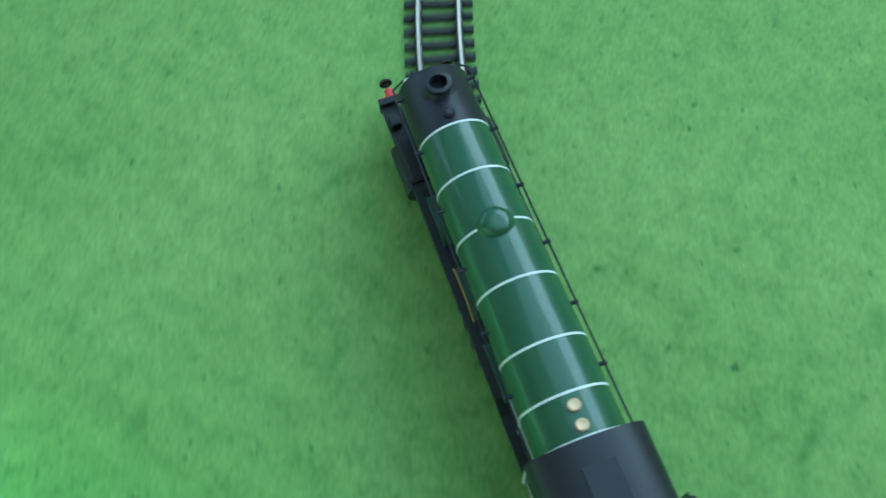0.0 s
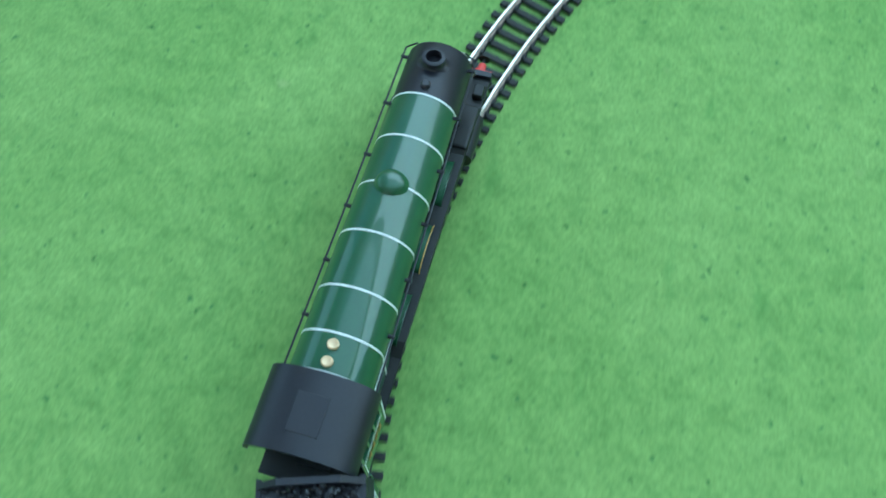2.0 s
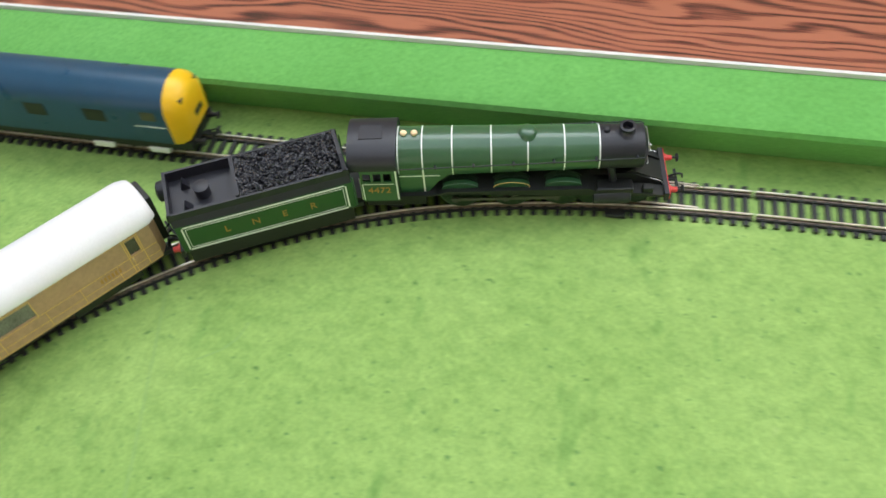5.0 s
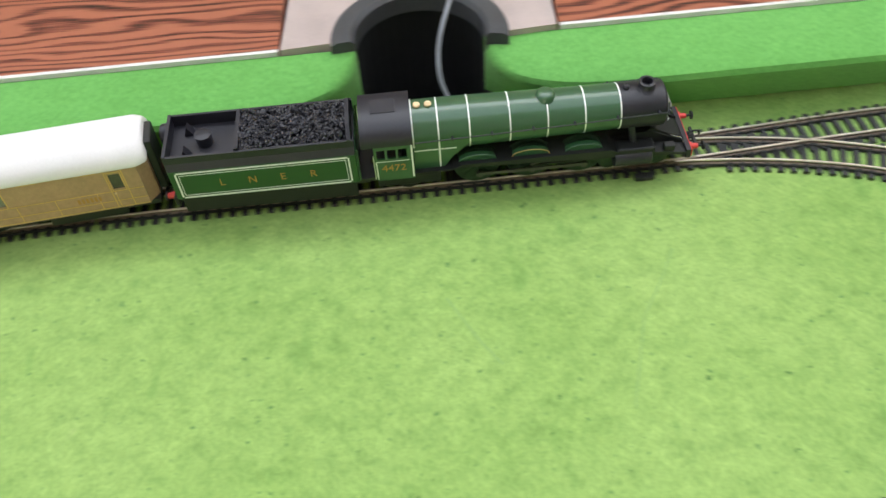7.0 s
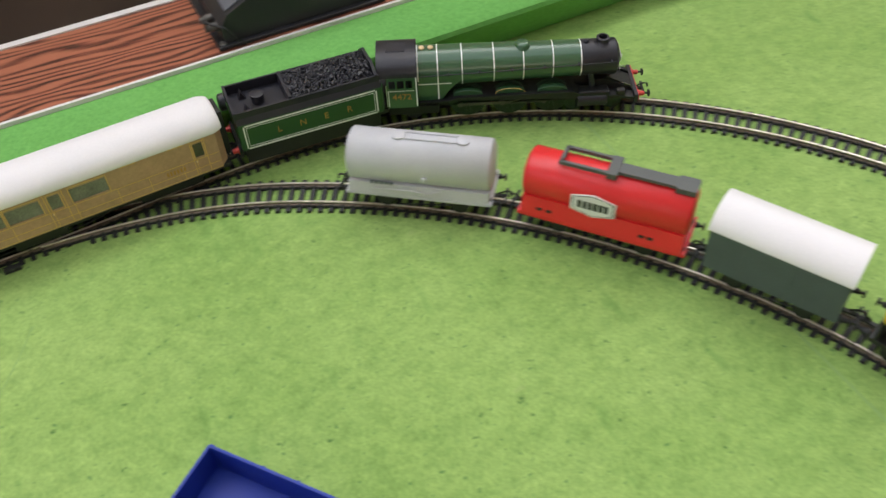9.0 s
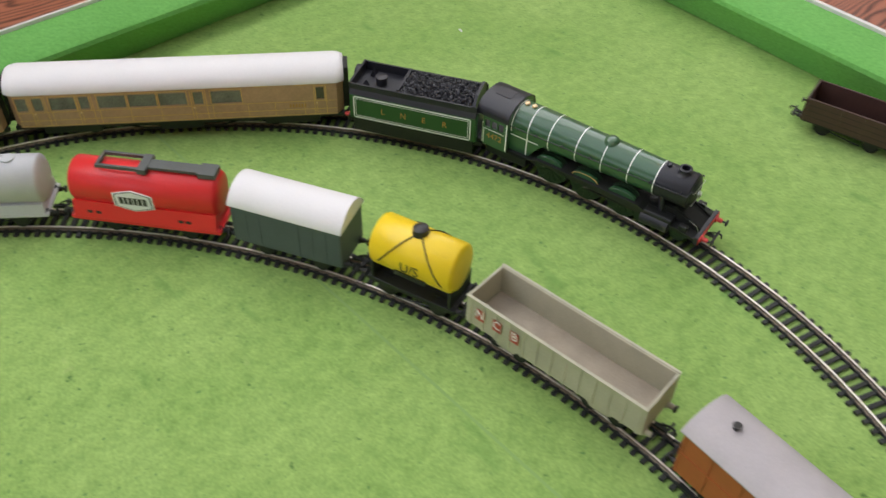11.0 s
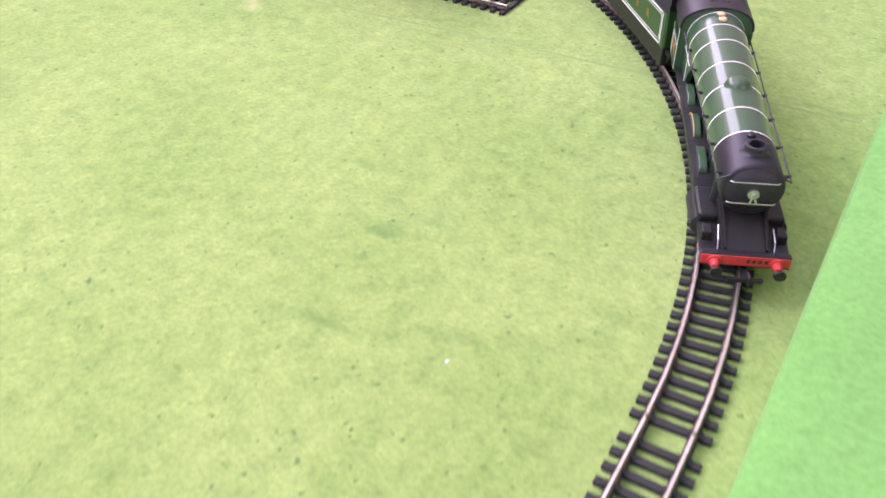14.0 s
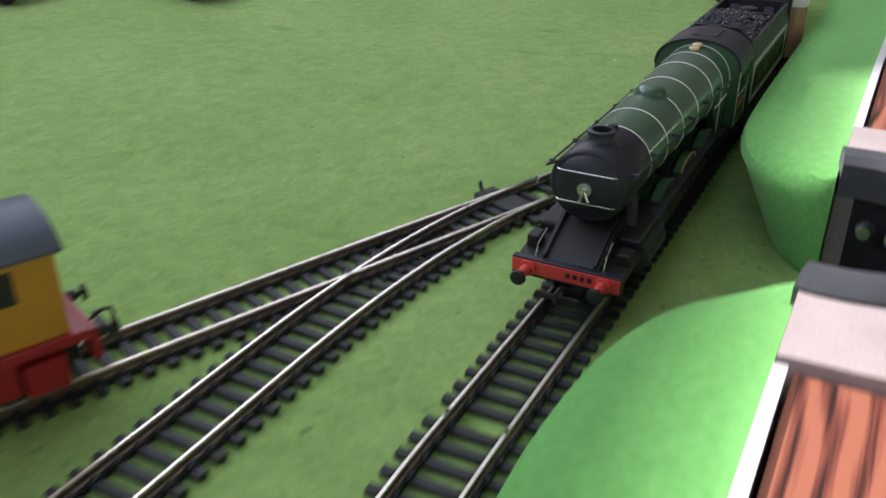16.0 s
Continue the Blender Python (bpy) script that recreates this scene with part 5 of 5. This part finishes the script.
def buffer_stop(m):
    t = thing("buffer_stop", m, "black plastic buffer stop at the siding's end", "buffer stop", tall=1.2)
    for s in (-1, 1):
        part("upright", wire([(0, s * 8.7, 3), (0, s * 8.7, 19)], 1.7, 8), CHASSIS, t)
        part("stay", wire([(0, s * 8.7, 18), (26, s * 8.7, 3.2)], 1.4, 8), CHASSIS, t)
        part("rear_stay", wire([(0, s * 8.7, 15), (-14, s * 8.7, 4)], 1.2, 8), CHASSIS, t)
        part("stop_buffer", lathe([(-1, 2.2), (-5, 2.2), (-5.4, 1.6)], 12, "X", (0, s * 9, 15.4)), CHASSIS, t, smooth=True)
    part("cross_beam", box(-2.2, 2.2, -15, 15, 13.4, 18.6, 0.6), CHASSIS, t)
    part("tie_bar", box(23, 27, -12, 12, 2.2, 3.6), CHASSIS, t)
    return t


def controller(m):
    t = thing("train_controller", m, "black plastic train controller with red knob on the table rail", "controller")
    prof = [(0, 0), (0, 14), (6, 22), (24, 30), (30, 42), (112, 42), (118, 36), (118, 0)]
    part("case", prism(prof, -34, 34, "Y"), CASE_BLACK, t, "black sloping case")
    part("flange", box(-5, 124, -38, 38, 0, 3, 0.8), CASE_BLACK, t)
    part("panel", box(36, 108, -28, 28, 42, 43, 0.2), PANEL_GREY, t, "grey printed panel")
    part("front_panel", prism([(7, 22.6), (24, 30.6), (23.6, 31.4), (6.6, 23.4)], -30, 30, "Y"), PANEL_GREY, t)
    part("knob", lathe([(28, 10), (31, 9.6), (46, 7.8), (47, 6.5)], 24, "Z", (14, 12, 0)), KNOB_RED, t, "red control knob", smooth=True)
    for y in (-24, -12):
        part("terminal", lathe([(0, 3.2), (-5, 3.2), (-6, 2.2), (-9, 2.2)], 12, "X", (0, y, 11)), ROD, t, smooth=True)
    for x, y in ((-1, -34), (119, -34), (119, 34)):
        part("screw", lathe([(3, 2.2), (4.2, 2.0)], 10, "Z", (x, y, 0)), STEEL, t)
    bm = wire([(-7, -24, 11), (-10, -30, 20), (2, -38, 16), (10, -40, 6), (14, -41, 2)], 0.9, 8)
    part("lead", bm, CHASSIS, t, "thin dark lead")
    return t


def track_feed(m):
    """The power clip, with two terminals."""
    t = thing("power_clip", m, "black track power clip with two copper terminals", "power clip")
    part("clip_plate", box(-11, 11, -10, 6.6, 2.4, 3.6, 0.4), SLEEPER, t)
    part("clip_body", box(-10, 10, 12, 34, 0.4, 6, 0.8), SLEEPER, t)
    part("clip_ramp", prism([(10, 0.4), (10, 3), (14, 6), (14, 0.4)], -10, 10, "X"), SLEEPER, t)
    part("terminal_block", box(-6.5, 6.5, 26, 36, 5, 12, 0.8), SLEEPER, t)
    for x in (-6, 6):
        part("terminal", lathe([(34, 2.6), (37, 3.0), (41, 2.8)], 12, "Y", (x, 0, 9.4)), COPPER, t, "copper terminal", smooth=True)
    return t


def feed_cable(points):
    cu = bpy.data.curves.new("cable", "CURVE")
    cu.dimensions, cu.bevel_depth, cu.bevel_resolution, cu.use_fill_caps = "3D", 0.0013, 3, True
    sp = cu.splines.new("BEZIER")
    sp.bezier_points.add(len(points) - 1)
    for b, p in zip(sp.bezier_points, points):
        b.co, b.handle_left_type, b.handle_right_type = p, "AUTO", "AUTO"
    cu.materials.append(CABLE_GREY)
    return tagged(new("cable", cu), "grey two-core cable running over the pocket", "cable")


# ---------------------------------------------------------------- assembly
room()
table()

LONG_LABEL = "black sleepered model track with nickel rails"
track("track_west", MAIN, 0.359, 1.902, LONG_LABEL)
track("track_north", MAIN, 1.902, 2.604, LONG_LABEL)
track("track_east", MAIN, 2.602, 3.754, LONG_LABEL)
track("track_south", MAIN, 3.752, track_length(MAIN), LONG_LABEL)
track("track_siding", SIDING, 0.03, track_length(SIDING), LONG_LABEL)
track("track_stub", STUB, 0.0, track_length(STUB), LONG_LABEL)
track("track_branch", BRANCH, 0.0, track_length(BRANCH), LONG_LABEL)
track("track_spur", SPUR, 0.0, track_length(SPUR), LONG_LABEL)
track("track_loop", LOOP, 0.0, track_length(LOOP), LONG_LABEL)
point_motor((0.150, 0.4410), 3)
point_motor((0.250, -0.4085), 180)
point_motor((0.080, -0.3590), 158)
point_motor((-0.236, 0.4200), 5)

grey_tank(standing(SIDING, 0.326 - 0.022, 0.326 - 0.069, -20, -67))
red_tank(standing(SIDING, 0.346 + 0.023, 0.346 + 0.076, -23, -76))
van(standing(SIDING, 0.536 - 0.018, 0.536 - 0.058, -18, -58))
yellow_tank(standing(SIDING, 0.618 - 0.014, 0.618 - 0.050, -14, -50))
hopper(standing(SIDING, 0.752 - 0.018, 0.752 - 0.104, -18, -104))
brake_van(standing(SIDING, 0.778 + 0.020, 0.778 + 0.065, -20, -65))
buffer_stop(standing(SIDING, 0.880, 0.860, 0, -20))

open_wagon(pose(0.953, 0.084, 0, 0, 0, 105), BROWN, "dark brown plastic open wagon standing on the cloth", BROWN)
open_wagon(pose(0.953, -0.085, 0, 0, 0, 93), DARK_GREY, "dark grey plastic open wagon standing on the cloth", DARK_GREY)
open_wagon(pose(0.2206, 0.2192, 0, 0, 0, 131), BLUE, "bright blue plastic open wagon standing on the cloth", BLUE, 80)
open_wagon(pose(0.340, 0.024, 0, 0, 0, 255), NAVY, "dark navy plastic open wagon standing on the cloth", NAVY)
diesel(standing(STUB, 0.352, 0.492, -45, -185))
shunter(standing(SPUR, 0.219, 0.279, -18, -78))
controller(pose(0.322, far_y(0.385) + 0.088, 0.042, 0, 0, 3))
track_feed(pose(0.053, 0.4370, 0, 0, 0, 2.9))
feed_cable([(0.052, 0.478, 0.010), (0.044, 0.487, 0.014), (0.039, 0.497, 0.030), (0.047, 0.527, 0.052), (0.060, 0.565, 0.050), (0.062, 0.62, 0.046), (0.060, 0.66, -0.10)])

for x, y, turn_by, size in ((0.3155, -0.3243, 20, 1.7), (0.8257, 0.3618, 75, 5.0)):
    scrap = part("paper_scrap", prism([(-size / 2, -0.5), (size / 2, -0.8), (size * 0.4, 0.7), (-size * 0.45, 0.6)], 0.2, 0.7, "Z"), DECAL_WHITE)
    scrap.matrix_world = pose(x, y, 0, 0, 0, turn_by)
    tagged(scrap, "tiny torn white paper scrap lying on the cloth", "paper scrap")

LOCO, DRIVERS, RODS = loco()
TENDER = tender()
LOCO.scale, TENDER.scale = (1.0, 1.06, 1.0), (1.06, 1.07, 1.12)
COACH_ONE = coach()
COACH_TWO = copy_thing(COACH_ONE, pose(0, 0, 0))

# Where the chimney is along the main line: seconds, metres.
RUN = [(0.0, 0.8439), (0.5, 0.9427), (1.0, 1.0375), (1.5, 1.1365), (2.0, 1.234), (2.5, 1.331), (3.2, 1.4682), (5.3, 1.8785), (6.0, 2.0055), (6.5, 2.1035), (7.0, 2.2065), (7.5, 2.3115), (8.0, 2.4175), (8.5, 2.521), (9.0, 2.6215), (9.7, 2.764),
       (11.8, 3.1945), (12.0, 3.237), (12.5, 3.3415), (13.0, 3.445), (13.5, 3.5455), (14.0, 3.645), (14.5, 3.736), (15.0, 3.832), (15.5, 3.934), (16.0, 4.044)]


def run_at(t):
    ts, ss = [r[0] for r in RUN], [r[1] for r in RUN]
    g = np.gradient(ss, ts)
    k = min(max(int(np.searchsorted(ts, t)) - 1, 0), len(ts) - 2)
    h = ts[k + 1] - ts[k]
    u = (t - ts[k]) / h
    return float((2 * u**3 - 3 * u**2 + 1) * ss[k] + (u**3 - 2 * u**2 + u) * h * g[k] + (-2 * u**3 + 3 * u**2) * ss[k + 1] + (u**3 - u**2) * h * g[k + 1])


def motions():
    """The train's run, its driving wheels and coupling rods."""
    times = [i * 0.2 for i in range(81)]
    for ob, front, rear, xf, xr in ((LOCO, 0.036, 0.097, -36, -97), (TENDER, 0.154 + 0.038, 0.154 + 0.064, -38, -64),
                                    (COACH_ONE, 0.267 + 0.040, 0.267 + 0.204, -40, -204), (COACH_TWO, 0.522 + 0.040, 0.522 + 0.204, -40, -204)):
        walk(ob, [(t, standing(MAIN, run_at(t) - front, run_at(t) - rear, xf, xr)) for t in times])
    ticks = [i / 15 for i in range(241)]
    turn = [math.degrees((run_at(t) - run_at(0)) / 0.0126) for t in ticks]
    for w in DRIVERS:
        m = w.matrix_basis.copy()
        walk(w, [(t, m @ pose(0, 0, 0, 0, a, 0)) for t, a in zip(ticks, turn)])
    for r in RODS:
        walk(r, [(t, pose(5.6 * MM * math.cos(radians(a)), 0, (12.6 - 5.6 * math.sin(radians(a))) * MM)) for t, a in zip(ticks, turn)])


motions()
